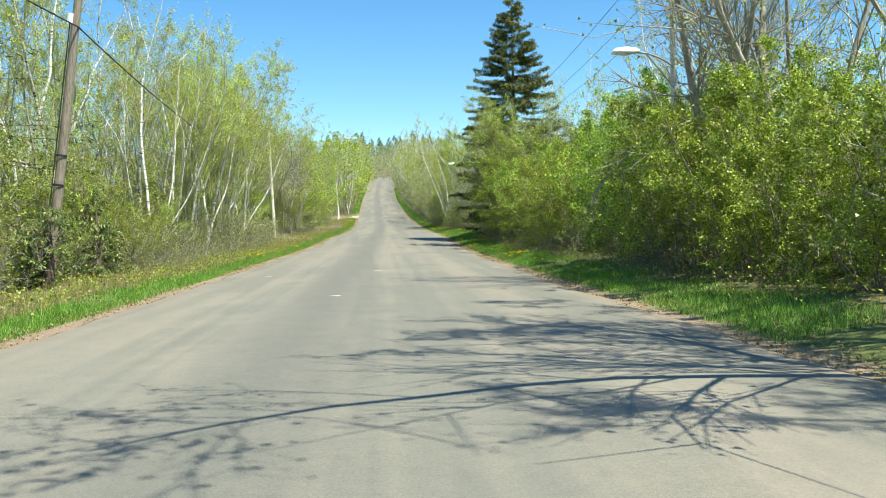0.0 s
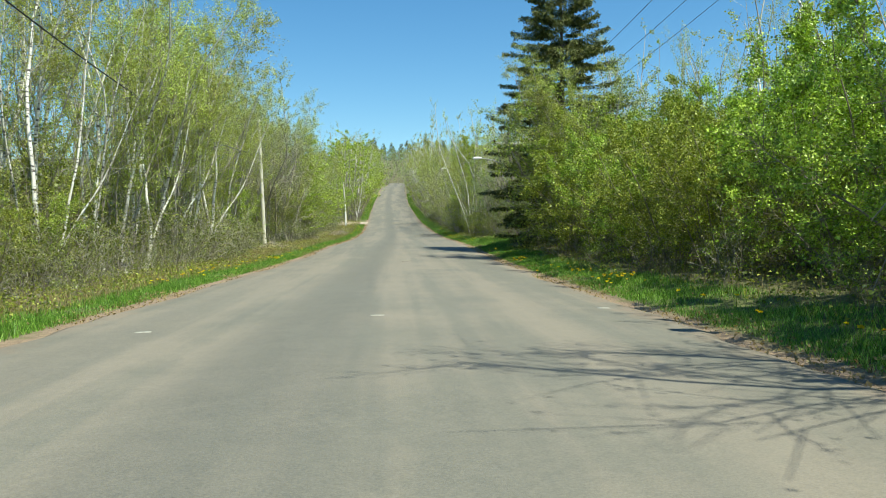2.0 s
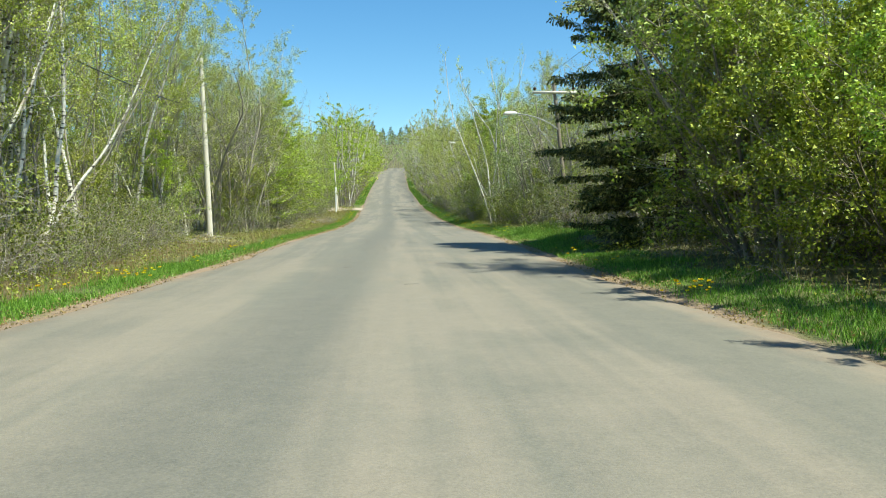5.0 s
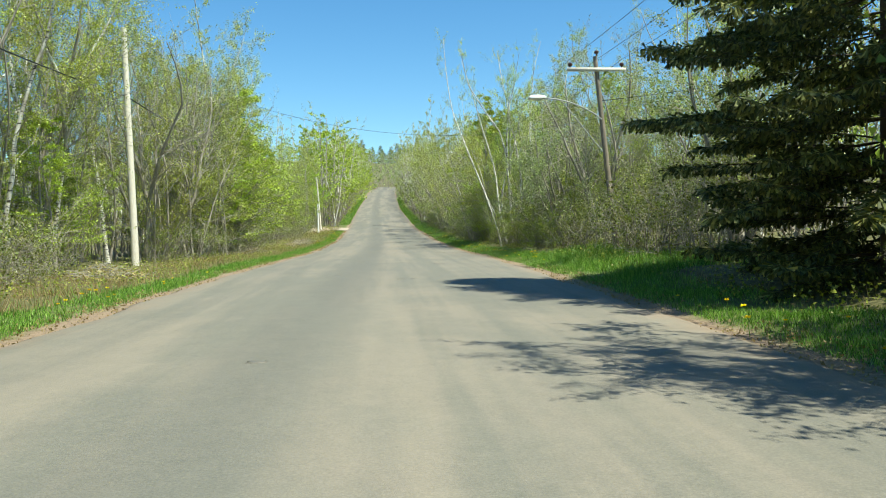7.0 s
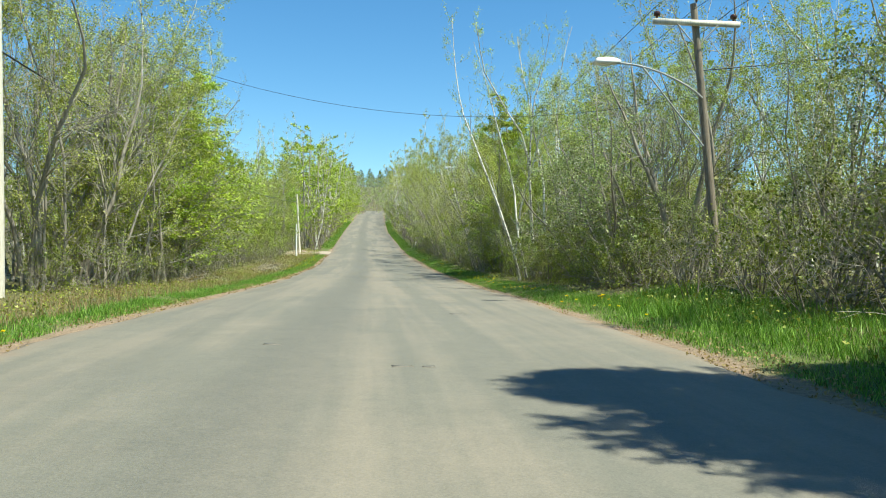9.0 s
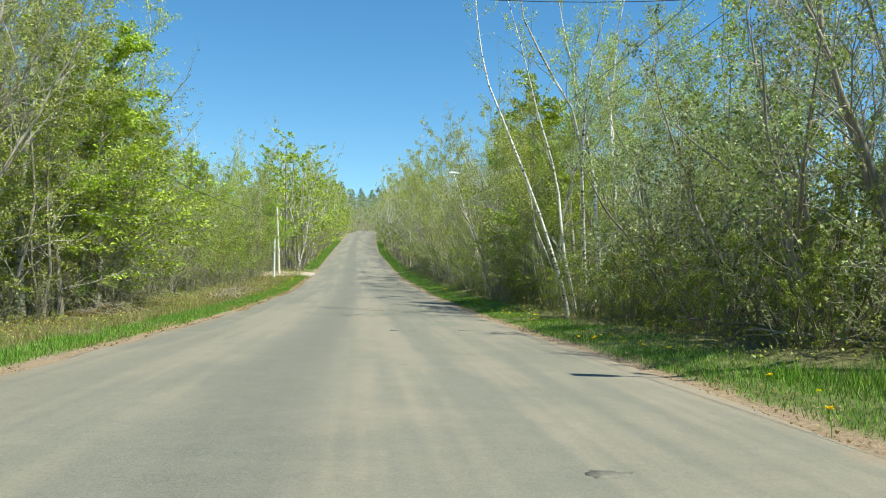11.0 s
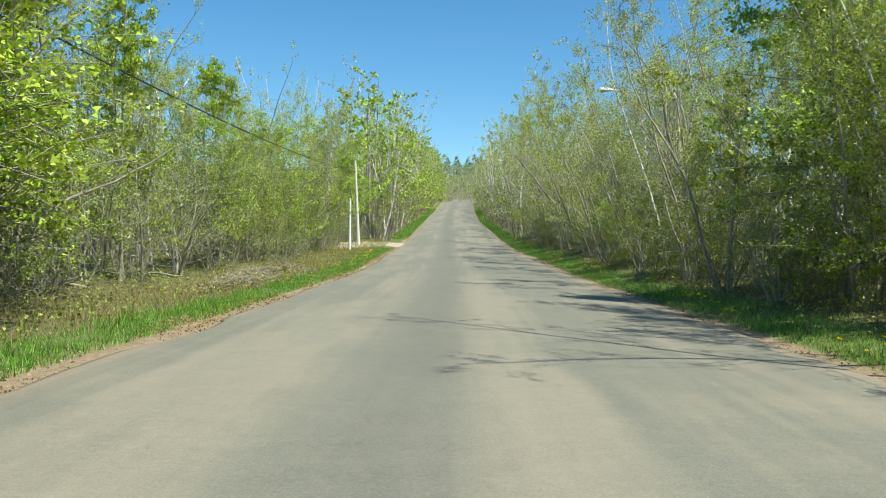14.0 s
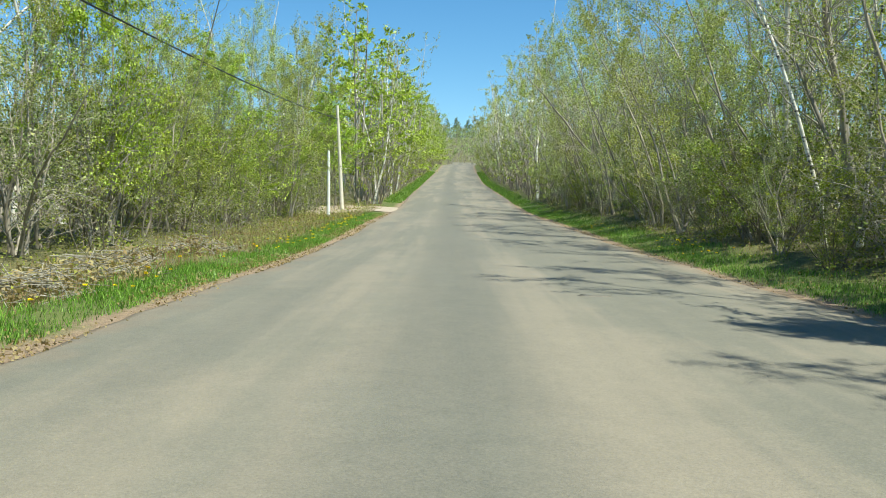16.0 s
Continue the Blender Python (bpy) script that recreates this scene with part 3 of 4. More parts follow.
belt(-1, 8.0, 11.0, 124, 142, 1.1, ["alder", "alder", "birch", "alder"], 1.0, 0.8, 1.1, 5, KEEP)
belt(-1, 11.8, 16, 0, 142, 1.6, ["alder", "birch", "alder"], 0.3, 0.85, 1.1, 5, KEEP)
# right
belt(1, 9.2, 11.5, 2, 15, 1.8, ["alder", "alder", "alder"], 1.0, 0.32, 0.45, 4, KEEP)
belt(1, 8.0, 11.0, 56, 84, 1.1, ["alder", "apple", "alder"], 1.0, 0.7, 0.95, 4, KEEP)
belt(1, 6.9, 9.5, 84, 142, 1.3, ["alder", "apple", "birch", "alder", "bare", "alder"], 1.0, 0.62, 0.92, 5, KEEP)
belt(1, 9.5, 12.5, 84, 142, 2.4, ["alder", "alder", "birch"], 1.0, 0.9, 1.15, 5, KEEP)
belt(1, 11, 16, 2, 142, 1.6, ["alder", "birch", "alder"], 0.3, 0.75, 1.0, 5, KEEP)

# maples with fresh leaves
for x, y, h, s, w in ((-7.7, 85.7, 0.88, 0, 1.15), (-8.6, 88.2, 0.82, 2, 1.15), (-8.0, 83.2, 0.74, 1, 1.2), (-9.5, 86.4, 0.9, 1, 1.1), (-8.9, 78.5, 0.5, 2, 1.2), (-8.6, 91.5, 0.5, 1, 1.0), (-9.2, 106.5, 0.75, 0, 0.7), (-8.9, 107.0, 0.85, 2, 0.5), (-9.3, 98.5, 0.8, 0, 0.55), (-9.5, 120, 0.8, 2, 1.0), (-7.8, 140, 0.8, 1, 1.0),
                      (8.6, 91, 0.95, 2, 1.0), (-9.2, 112, 0.5, 1, 1.0), (8.6, 100, 0.5, 0, 1.0), (-9.6, 64, 0.45, 0, 1.0), (-9.4, 99, 0.85, 2, 0.7), (7.8, 89, 0.55, 1, 1.1)):
    plant("maple", x, y, h, x * y, s, wide=w)
# tall olive trees beside the spruce
for x, y, h, s, w in ((7.4, 42.6, 0.82, 0, 1.35), (7.9, 43.5, 0.84, 2, 1.3), (7.3, 43.8, 0.68, 3, 1.4), (8.6, 42.2, 0.82, 1, 1.2), (7.3, 41.8, 0.8, 4, 1.3), (7.7, 43.2, 0.86, 1, 1.3), (7.0, 42.6, 0.55, 2, 1.3)):
    plant("alder", x, y, h, x * y, s, lean=7, lean_to=180, wide=w)
# round shrubs on the right
for x, y, h, s in ((7.4, 20.5, 0.84, 0), (7.9, 24.5, 0.86, 1), (7.3, 28.6, 0.74, 2), (7.3, 31.5, 0.74, 0), (7.5, 34.8, 0.84, 1), (7.9, 38.5, 0.95, 2), (8.6, 41.0, 0.9, 0),
                   (10.6, 26.5, 1.0, 2), (10.6, 33.5, 0.88, 1), (11.2, 41, 1.1, 0), (7.0, 16.6, 0.78, 2), (6.9, 13.4, 0.74, 0), (8.4, 12.5, 0.55, 1), (6.8, 10.4, 0.62, 1)):
    plant("willow", x, y, h, x + y, s)
# a second row that darkens the depth behind them
for k in range(11):
    plant("willow", 9.5 + 0.5 * math.sin(k * 2.3), 14.5 + 2.7 * k, 0.68 + 0.08 * math.sin(k * 1.7), k * 1.1, k % 2, 0.5)
inner = [(8.3 + 0.5 * math.sin(k * 1.9), 15 + 0.95 * k, 0.95 + 0.2 * math.sin(k * 2.9)) for k in range(30)]
# bare trees
for x, y, h, s in ((8.3, 16.0, 0.95, 0), (-11, 92, 1.0, 0), (-11.4, 66, 0.95, 2), (-9.6, 73.5, 0.95, 0), (-9.3, 76.8, 0.9, 1), (-10.2, 79.5, 1.0, 2), (9.2, 69.5, 0.75, 2)):
    plant("bare", x, y, h, x + y, s)
# low spreading trees
for x, y, h, s in ((8.0, 43.0, 1.0, 0), (8.9, 44.0, 1.05, 1), (7.7, 41.8, 0.85, 2), (8.0, 70.8, 0.95, 0), (8.8, 73.5, 1.0, 1), (8.3, 76.5, 0.85, 2), (9.2, 79.5, 1.0, 0), (9.4, 88.5, 0.9, 1), (9.6, 58.5, 0.95, 2)):
    plant("apple", x, y, h, x * y, s)
# birches that stand out
for x, y, h, lean, to, s, w in ((-9.0, 33.2, 1.0, 4, 0, 0, 0.9), (-9.1, 33.4, 0.92, 10, 10, 2, 0.6), (-9.8, 34.0, 0.9, 7, 180, 1, 0.55), (-9.0, 44.5, 1.05, 2, 0, 2, 0.85), (-9.2, 45.5, 1.0, 7, 0, 0, 0.85),
                                (7.1, 82.6, 1.05, 12, 180, 0, 0.7), (7.8, 83.6, 1.1, 10, 195, 1, 0.8), (8.3, 84.2, 1.1, 2, 0, 2, 0.85), (9.1, 85.2, 1.0, 4, 60, 4, 0.8), (7.5, 83.2, 1.0, 5, 180, 3, 0.75),
                                (8.0, 125.7, 0.95, 11, 180, 2, 0.7), (7.7, 102.8, 0.9, 9, 180, 0, 0.7), (8.1, 102.2, 0.9, 6, 180, 1, 0.7), (8.9, 101.0, 0.9, 3, 180, 3, 0.65),
                                (-9.3, 38.5, 1.1, 3, 90, 3, 0.85), (-9.5, 41.5, 1.0, 4, 0, 4, 0.85), (-9.3, 48.5, 1.0, 4, 0, 1, 0.85), (-8.3, 47.6, 1.05, 6, 0, 2, 0.85), (-8.6, 48.2, 1.0, 3, 180, 0, 0.85), (-8.9, 47.0, 0.95, 9, 30, 4, 0.85), (-8.5, 50.5, 0.9, 7, 200, 3, 0.85), (-9.4, 37.2, 1.0, 8, 20, 1, 0.6), (-8.5, 40.2, 0.95, 6, 160, 2, 0.85), (-10.2, 103.5, 0.9, 3, 180, 3, 0.5)):
    plant("birch", x, y, h, s * 1.3, s, 0.3, lean, to, w)
# trees that lean over the road and shade it
for kind, x, y, h, lean, s in (("alder", 6.9, 3.0, 1.05, 12, 0), ("bare", 6.8, 4.8, 1.0, 10, 1), ("alder", 7.0, 6.8, 1.1, 12, 1), ("alder", 7.2, 8.7, 1.0, 10, 2),
                               ("bare", 8.0, 17.6, 0.95, 7, 2), ("alder", 6.9, 94.5, 0.95, 10, 2), ("alder", 7.1, 98.5, 0.9, 9, 4), ("alder", 7.0, 110.5, 1.0, 10, 3), ("alder", 7.0, 113.5, 1.0, 11, 0), ("alder", 7.0, 121, 1.0, 12, 4),
                               ("alder", 7.1, 124.5, 1.05, 11, 1), ("alder", 7.0, 128, 1.0, 12, 2), ("alder", 7.0, 135, 1.05, 12, 1), ("alder", 7.4, 87.0, 0.9, 4, 3), ("alder", 7.4, 89.0, 0.85, 5, 0), ("maple", 8.2, 91.0, 0.8, 4, 2), ("alder", 7.3, 106, 1.0, 10, 1), ("alder", 7.2, 117, 1.0, 12, 2),
                               ("alder", 7.2, 131, 1.05, 12, 3), ("alder", 7.0, 139, 1.05, 12, 0)):
    plant(kind, x, y, h, y, s, 1.0, lean, 180)
# low bushes that close the foot of the shrubs
for k in range(16):
    y = 17 + k * 2.0
    plant("thicket", 6.5 + 0.5 * math.sin(k * 2.7), y, 0.45 + 0.15 * math.sin(k * 1.9), k, k % 5)
for x, y, h, s in ((6.5, 17.2, 0.85, 1), (6.9, 15.2, 0.8, 2), (8.5, 43.4, 1.3, 0), (7.5, 42.6, 1.65, 1), (7.6, 43.2, 1.4, 2), (7.2, 42.9, 0.9, 0), (9.0, 45.8, 0.9, 2)):
    plant("hazel", x, y, h, x * y, s)
for k in range(11):
    plant("hazel", -11.6 - 0.9 * math.sin(k * 2.2), 51 + 2.0 * k, 0.75 + 0.2 * math.sin(k), k, k % 3)
for k in range(17):
    if k < 10:
        plant("hazel", -9.1 - 0.55 * math.sin(k * 2.3), 24.6 + 0.95 * k, 0.5 + 0.12 * math.sin(k * 1.7), k * 1.3, k % 3)
    plant("hazel", -10.9 - 0.7 * math.sin(k * 1.9), 17.5 + 1.5 * k, 0.85 + 0.18 * math.sin(k * 1.1), k * 2.1, k % 3)
# low bushes behind the grass of the other verge
for k in range(44):
    y = 12 + k * 0.95
    if 16 < y < 26:
        continue
    plant("thicket", -7.3 - 0.6 * math.sin(k * 2.3), y, 0.4 + 0.2 * math.sin(k * 1.7), k, k % 5)
# twiggy brush under the birches
for k in range(42):
    y = 25 + 0.86 * k
    plant("thicket", -9.3 - 1.1 * math.sin(k * 2.4), y, 0.75 + 0.25 * math.sin(k * 1.3), k * 1.7, k % 5)
for k in range(24):
    y = 44 + 0.75 * k
    plant("thicket", -7.3 - 0.08 * (y - 44) - 0.45 * math.sin(k * 2.2), y, 0.72 + 0.2 * math.sin(k * 1.6), k * 1.3, k % 5)
# leafy shrubs under the trees
for x, y, h in [(7.5 + 0.8 * math.sin(k * 2.4), 86 + 2.4 * k, 0.75 + 0.2 * math.sin(k * 1.7)) for k in range(24)] + [(-9.6 - 0.8 * math.sin(k * 2.1), 26 + 3.4 * k, 0.6 + 0.2 * math.sin(k * 1.3)) for k in range(19)] \
        + [(8.9 + 0.6 * math.sin(k * 2.4), 58 + 2.6 * k, 0.7 + 0.2 * math.sin(k * 1.7)) for k in range(10)]:
    if not (52 < y < 71 and x < 0):
        twiggy = x > 0 and int(y) % 2 == 0
        plant("apple" if twiggy else "hazel", x, y, h * (0.6 if twiggy else 0.9), x * y, int(y) % 3)
for k in range(15):
    plant("hazel", 7.5 + 0.4 * math.sin(k * 2.2), 69.5 + 1.45 * k, 0.45 + 0.12 * math.sin(k * 1.6), k * 1.7, k % 3)
for k in range(8):
    plant("hazel", -8.7 - 0.6 * math.sin(k * 2.3), 112 + 2.2 * k, 0.85 + 0.25 * math.sin(k * 1.6), k * 1.5, k % 3)
for k in range(20):
    plant("thicket" if k % 2 else "hazel", 7.3 + 0.5 * math.sin(k * 2.6), 91 + 2.4 * k, 0.5 + 0.12 * math.sin(k * 1.4), k * 1.9, k % 3)
# undergrowth
for side, x0, x1 in ((-1, 7.8, 9.4), (1, 6.7, 8.8), (-1, 9.5, 13), (1, 9, 13)):
    y = 5.0
    while y < 142:
        x = side * rnd.uniform(x0, x1) + float(road_x(y))
        if not (side > 0 and 17 < y < 55 and x < 9.4) and not (50 < y < 70.5 and -10.2 < x < 0) and not (92 < y < 124 and -14 < x < 0 and rnd.random() < 0.65):
            h, turn, which = rnd.uniform(0.6, 1.25) * (1.3 if x0 >= 9 else 1.0), rnd.uniform(0, 6.28), rnd.randrange(5)
            if x0 >= 9:
                inner.append((x, y, h))
            else:
                plant("thicket", x, y, h, turn, which)
        y += rnd.uniform(0.7, 1.6) * (1.15 if x0 < 9 else 2.6)


def spruce(height, reach, seed, share=1.0, needle=0.18):
    """Layers of drooping boughs with hanging sprays of needles, some at random in a paler, sunlit tone."""
    rng = np.random.default_rng(seed)
    top = tagged(new("spruce_tree"), "tall dark green spruce with drooping boughs", "tree")
    wood, crown = Soup(), Soup()
    wood.tube(np.array([(0, 0, -0.1), (0.02, 0, height * 0.5), (0, 0.03, height)]), [0.2, 0.11, 0.015], 8)
    z = 0.35
    while z < height - 0.15:
        u = z / height
        for k in range(int((8 if u < 0.8 else 6) * share ** 0.5)):
            a = rng.uniform(0, 2 * np.pi)
            l = reach * min(1.0, 1.45 * (1 - u) ** 0.8) * min(1.0, 0.75 + 0.08 * z) * rng.uniform(0.65, 1.08) + 0.15
            droop = rng.uniform(0.05, 0.4) * (1 - u) - 0.6 * max(0, u - 0.7)
            pts = curve_pts(rng, (0, 0, z), (math.cos(a), math.sin(a), -droop), l, 5, 0.05, 0.03 + 0.03 * u)
            wood.tube(pts, 0.022 * (1.1 - u) * np.linspace(1, 0.2, 6), 3)
            d = pts[-1] - pts[0]
            d /= np.linalg.norm(d)
            side = np.cross(d, [0, 0, 1])
            n = int((l * 78 + 10) * share)
            sh = rng.uniform(0.15, 1.0, n) ** 0.8
            at = np.stack([np.interp(sh, np.linspace(0, 1, 6), pts[:, c]) for c in range(3)], 1)
            sg = rng.choice([-1, 1], n)[:, None]
            along = d * 0.7 + side * sg * 0.8 + np.array([0, 0, -0.18])
            out = (0.15 + 0.5 * (1 - sh))[:, None] * l * 0.3
            crown.leaves(at, needle, rng, 0.5, along, 0.2, False)
            crown.leaves(at + along * out * rng.uniform(0.3, 1, (n, 1)), needle, rng, 0.6, along, 0.2, False)
            m = n // 2
            crown.leaves(at[:m] + along[:m] * 0.15, needle, rng, 0.0, np.array([0, 0, -0.9]) + 0.4 * along[:m], 0.22, False)
        z += 0.24 + 0.12 * (1 - u)
    part("trunk", wood.mesh("trunk", SPRUCE_BARK), top)
    part("crown", crown.mesh("crown", NEEDLE), top)
    return top


for x, y, h, reach, seed, share in ((8.45, 50.2, 14.6, 3.7, 1, 1.0), (-10.6, 22.4, 10.0, 3.0, 3, 0.13), (22, 53, 11.5, 2.4, 4, 0.5), (-8.9, 16.4, 3.4, 1.2, 6, 0.5), (-8.6, 21.8, 2.3, 1.1, 7, 0.5), (-8.3, 24.6, 2.0, 1.0, 8, 0.5), (-9.3, 26.5, 2.8, 1.2, 9, 0.5)):
    t = spruce(h, reach, seed, share)
    t.location = (x, y, float(ground_z(x, y)))


# ---- woods further off: what nobody could count ----
def woods(name, spots, kinds, share, big_leaf, label, variants=3):
    """Many trees joined: one object of wood, one of leaves a kind."""
    rng = np.random.default_rng(5)
    lib = {}
    for kind in kinds:
        for v in range(variants):
            trunks, limbs, crown = tree_soup(kind, 900 + 31 * v + len(kind), share, 0.06, big_leaf)
            wood = Soup()
            wood.add(*trunks.arrays())
            if limbs.n:
                wood.add(*limbs.arrays())
            lib[kind, v] = (wood.arrays(), crown.arrays())
    out = {}
    for x, y, h in spots:
        kind, v = kinds[rng.integers(len(kinds))], rng.integers(variants)
        a = rng.uniform(0, 2 * np.pi)
        rot = np.array([[math.cos(a), -math.sin(a), 0], [math.sin(a), math.cos(a), 0], [0, 0, 1]]) * h
        at = np.array([x, y, float(ground_z(x, y)) - 0.05])
        for which, (vv, ff) in zip(("wood", "leaves"), lib[kind, v]):
            if len(vv):
                out.setdefault((kind, which), Soup()).add(vv @ rot.T + at, ff)
    top = tagged(new(name), label, "woods", kind="stuff")
    for (kind, which), s in out.items():
        mat = LEAFS[kind] if which == "leaves" else BIRCH if kind == "birch" else STEM if kind in ("thicket", "hazel") else GREY_BARK
        tagged(part(which, s.mesh(which, mat), top), kind="stuff")
    return top


spots = []
for side in (-1, 1):
    for x0, x1, step in ((16, 22, 1.2), (22, 34, 1.2), (34, 60, 1.2)):
        y = -6.0
        while y < 142:
            spots.append((side * rnd.uniform(x0, x1), y, rnd.uniform(0.85, 1.15)))
            y += step * rnd.uniform(0.6, 1.4)
brush = [(side * rnd.uniform(12, 40), rnd.uniform(-4, 142), rnd.uniform(1.1, 2.0)) for side in (-1, 1) for _ in range(330)]
woods("brushwood", inner, ["thicket"], 1.0, 1.0, "twiggy brushwood behind the first shrubs", 5)
woods("undergrowth", brush, ["thicket", "hazel"], 0.15, 1.7, "leafy undergrowth deep in the woods")
woods("deep_woods", spots, ["alder", "birch"], 0.1, 2.2, "grey spring woods behind the first trees")
spots = {-1: [], 1: []}
for side in (-1, 1):
    for x0, x1, step in ((5.8, 7.6, 1.0), (7.6, 11, 1.3), (11, 22, 2.2)):
        y = 143.0
        while y < 322:
            spots[side].append((side * rnd.uniform(x0, x1) + float(road_x(y)), y, rnd.uniform(0.95, 1.4)))
            y += step * rnd.uniform(0.6, 1.4)
edge = []
for side in (-1, 1):
    y = 141.0
    while y < 330:
        edge.append((side * rnd.uniform(5.7, 7.0) + float(road_x(y)), y, rnd.uniform(0.6, 1.4)))
        y += rnd.uniform(0.5, 1.3)
woods("roadside_shrubs", edge, ["hazel"], 0.08, 2.0, "leafy shrubs at the foot of the woods up the hill", 4)
woods("roadside_woods", spots[-1], ["alder", "maple", "birch"], 0.1, 1.8, "bright spring-green woods lining the road up the hill")
woods("roadside_woods", spots[1], ["alder", "apple", "birch", "alder"], 0.12, 2.0, "olive spring woods shading the road up the hill")
spots = []
for _ in range(760):
    y = rnd.uniform(328, 470)
    if y < 345 and abs(rnd.uniform(0, 1)) < 0.5:
        y += 60
    x = rnd.uniform(-38, 45)
    spots.append((x, y, rnd.uniform(0.55, 1.15)))
woods("hill_woods", spots, ["apple"], 0.04, 6.0, "hazy green woods on the hillside")
pines = [spruce(9.0, 2.4, 20 + k, 0.2, 0.42) for k in range(3)]
for k in range(26):
    x, y = -30 + 2.9 * k + rnd.uniform(-2, 2), rnd.uniform(452, 492)
    m = Matrix.Translation((x, y, float(ground_z(x, y)))) @ Matrix.Rotation(2.1 * k, 4, "Z") @ Matrix.Scale(rnd.uniform(0.7, 1.35), 4)
    if k < 3:
        pines[k].matrix_basis = m
    else:
        copy_thing(pines[k % 3], Matrix.Identity(4)).matrix_basis = m

# ---- grass ----
def blades(name, boxes, mat, label, height, seed, half=0.007):
    """Bent grass blades: boxes of (side, off0, off1, y0, y1, how many)."""
    rng = np.random.default_rng(seed)
    side, off, y = [], [], []
    for s, o0, o1, y0, y1, n in boxes:
        off.append(s * (o0 + (o1 - o0) * rng.beta(1.2, 1.6, n)))
        y.append(rng.uniform(y0, y1, n))
    off, y = np.concatenate(off), np.concatenate(y)
    clump = np.sin(1.9 * y + 2.3 * off) + np.sin(0.73 * y - 1.1 * off) + rng.normal(size=len(y)) * 0.7
    pick = clump > -1.6
    off, y, clump = off[pick], y[pick], clump[pick]
    x = off + road_x(y)
    n = len(x)
    base = np.stack([x, y, ground_z(x, y) - 0.02], 1)
    h = height * rng.uniform(0.45, 1.15, n) * (0.8 + 0.12 * clump)
    a = rng.uniform(0, 2 * np.pi, n)
    wide = np.stack([np.cos(a), np.sin(a), 0 * a], 1) * half
    b = rng.uniform(0, 2 * np.pi, n)
    bend = np.stack([np.cos(b), np.sin(b), 0 * b], 1) * (h * rng.uniform(0.15, 0.7, n))[:, None]
    up = np.zeros((n, 3))
    up[:, 2] = h
    v = np.stack([base - wide, base + wide, base + up + bend], 1)
    f = np.arange(3 * n).reshape(n, 3)
    return tagged(new(name, mesh_np(name, v.reshape(-1, 3), f, (mat,))), label, "grass", kind="stuff")


blades("verge_grass", [(-1, 4.25, 5.6, 5, 48, 56000), (-1, 4.25, 5.4, 48, 86, 32000), (-1, 4.25, 5.6, 86, 130, 50000), (1, 4.3, 6.0, 8, 60, 76000), (1, 4.25, 5.8, 60, 145, 62000)], GRASS, "bright green spring grass along the road", 0.135, 3, 0.0065)
blades("far_verge_grass", [(-1, 4.1, 5.6, 145, 250, 16000), (1, 4.1, 5.4, 145, 250, 16000)], GRASS, "spring grass along the road up the hill", 0.22, 5, 0.02)
blades("tall_grass", [(1, 4.9, 8.2, 54, 68, 20000), (-1, 5.0, 7.0, 5, 140, 6000)], GRASS, "taller lush green grass on the bank", 0.3, 6, 0.0065)
blades("dry_grass", [(-1, 5.0, 8.5, 10, 48, 9000), (-1, 5.0, 9.0, 48, 140, 22000), (1, 5.6, 9, 10, 140, 6000)], STRAW, "dry straw-coloured grass and weeds", 0.3, 7)


def herbs(name, boxes, mat, label, size, tall, seed):
    """Low broad leaves over the ground."""
    rng = np.random.default_rng(seed)
    s = Soup()
    for o0, o1, y0, y1, n in boxes:
        y = rng.uniform(y0, y1, n)
        off = rng.uniform(o0, o1, n)
        keep = np.sin(1.3 * y + off) + np.sin(0.5 * y - 1.7 * off) + rng.normal(size=n) * 0.6 > -0.5
        y, off = y[keep], off[keep]
        x = off + road_x(y)
        s.leaves(np.stack([x, y, ground_z(x, y) + tall * rng.uniform(0, 1, len(y)) ** 1.5], 1), size, rng, 0.3, None, 0.7, False)
    return tagged(new(name, s.mesh(name, mat)), label, "plants", kind="stuff")


herbs("ground_herbs", [(-7.5, -5.0, 145, 250, 9000), (5.0, 7.5, 145, 250, 9000), (-10.5, -5.0, 5, 46, 30000), (-10.5, -5.4, 46, 145, 30000), (5.2, 10, 5, 145, 54000), (-17, -10, 84, 145, 24000)], HAZEL_LEAF, "low green weeds and seedlings at the wood's edge", 0.055, 0.3, 8)
herbs("leaf_litter", [(-12, -4.3, 5, 145, 8000), (-9, -5.2, 46, 140, 12000), (4.3, 11, 5, 145, 5000), (-4.6, -3.9, 5, 86, 10000), (-4.7, -3.85, 86, 130, 12000), (3.85, 4.7, 5, 60, 9000), (3.85, 4.8, 60, 130, 5000)], STRAW, "dead brown leaves lying among the grass", 0.042, 0.06, 9)


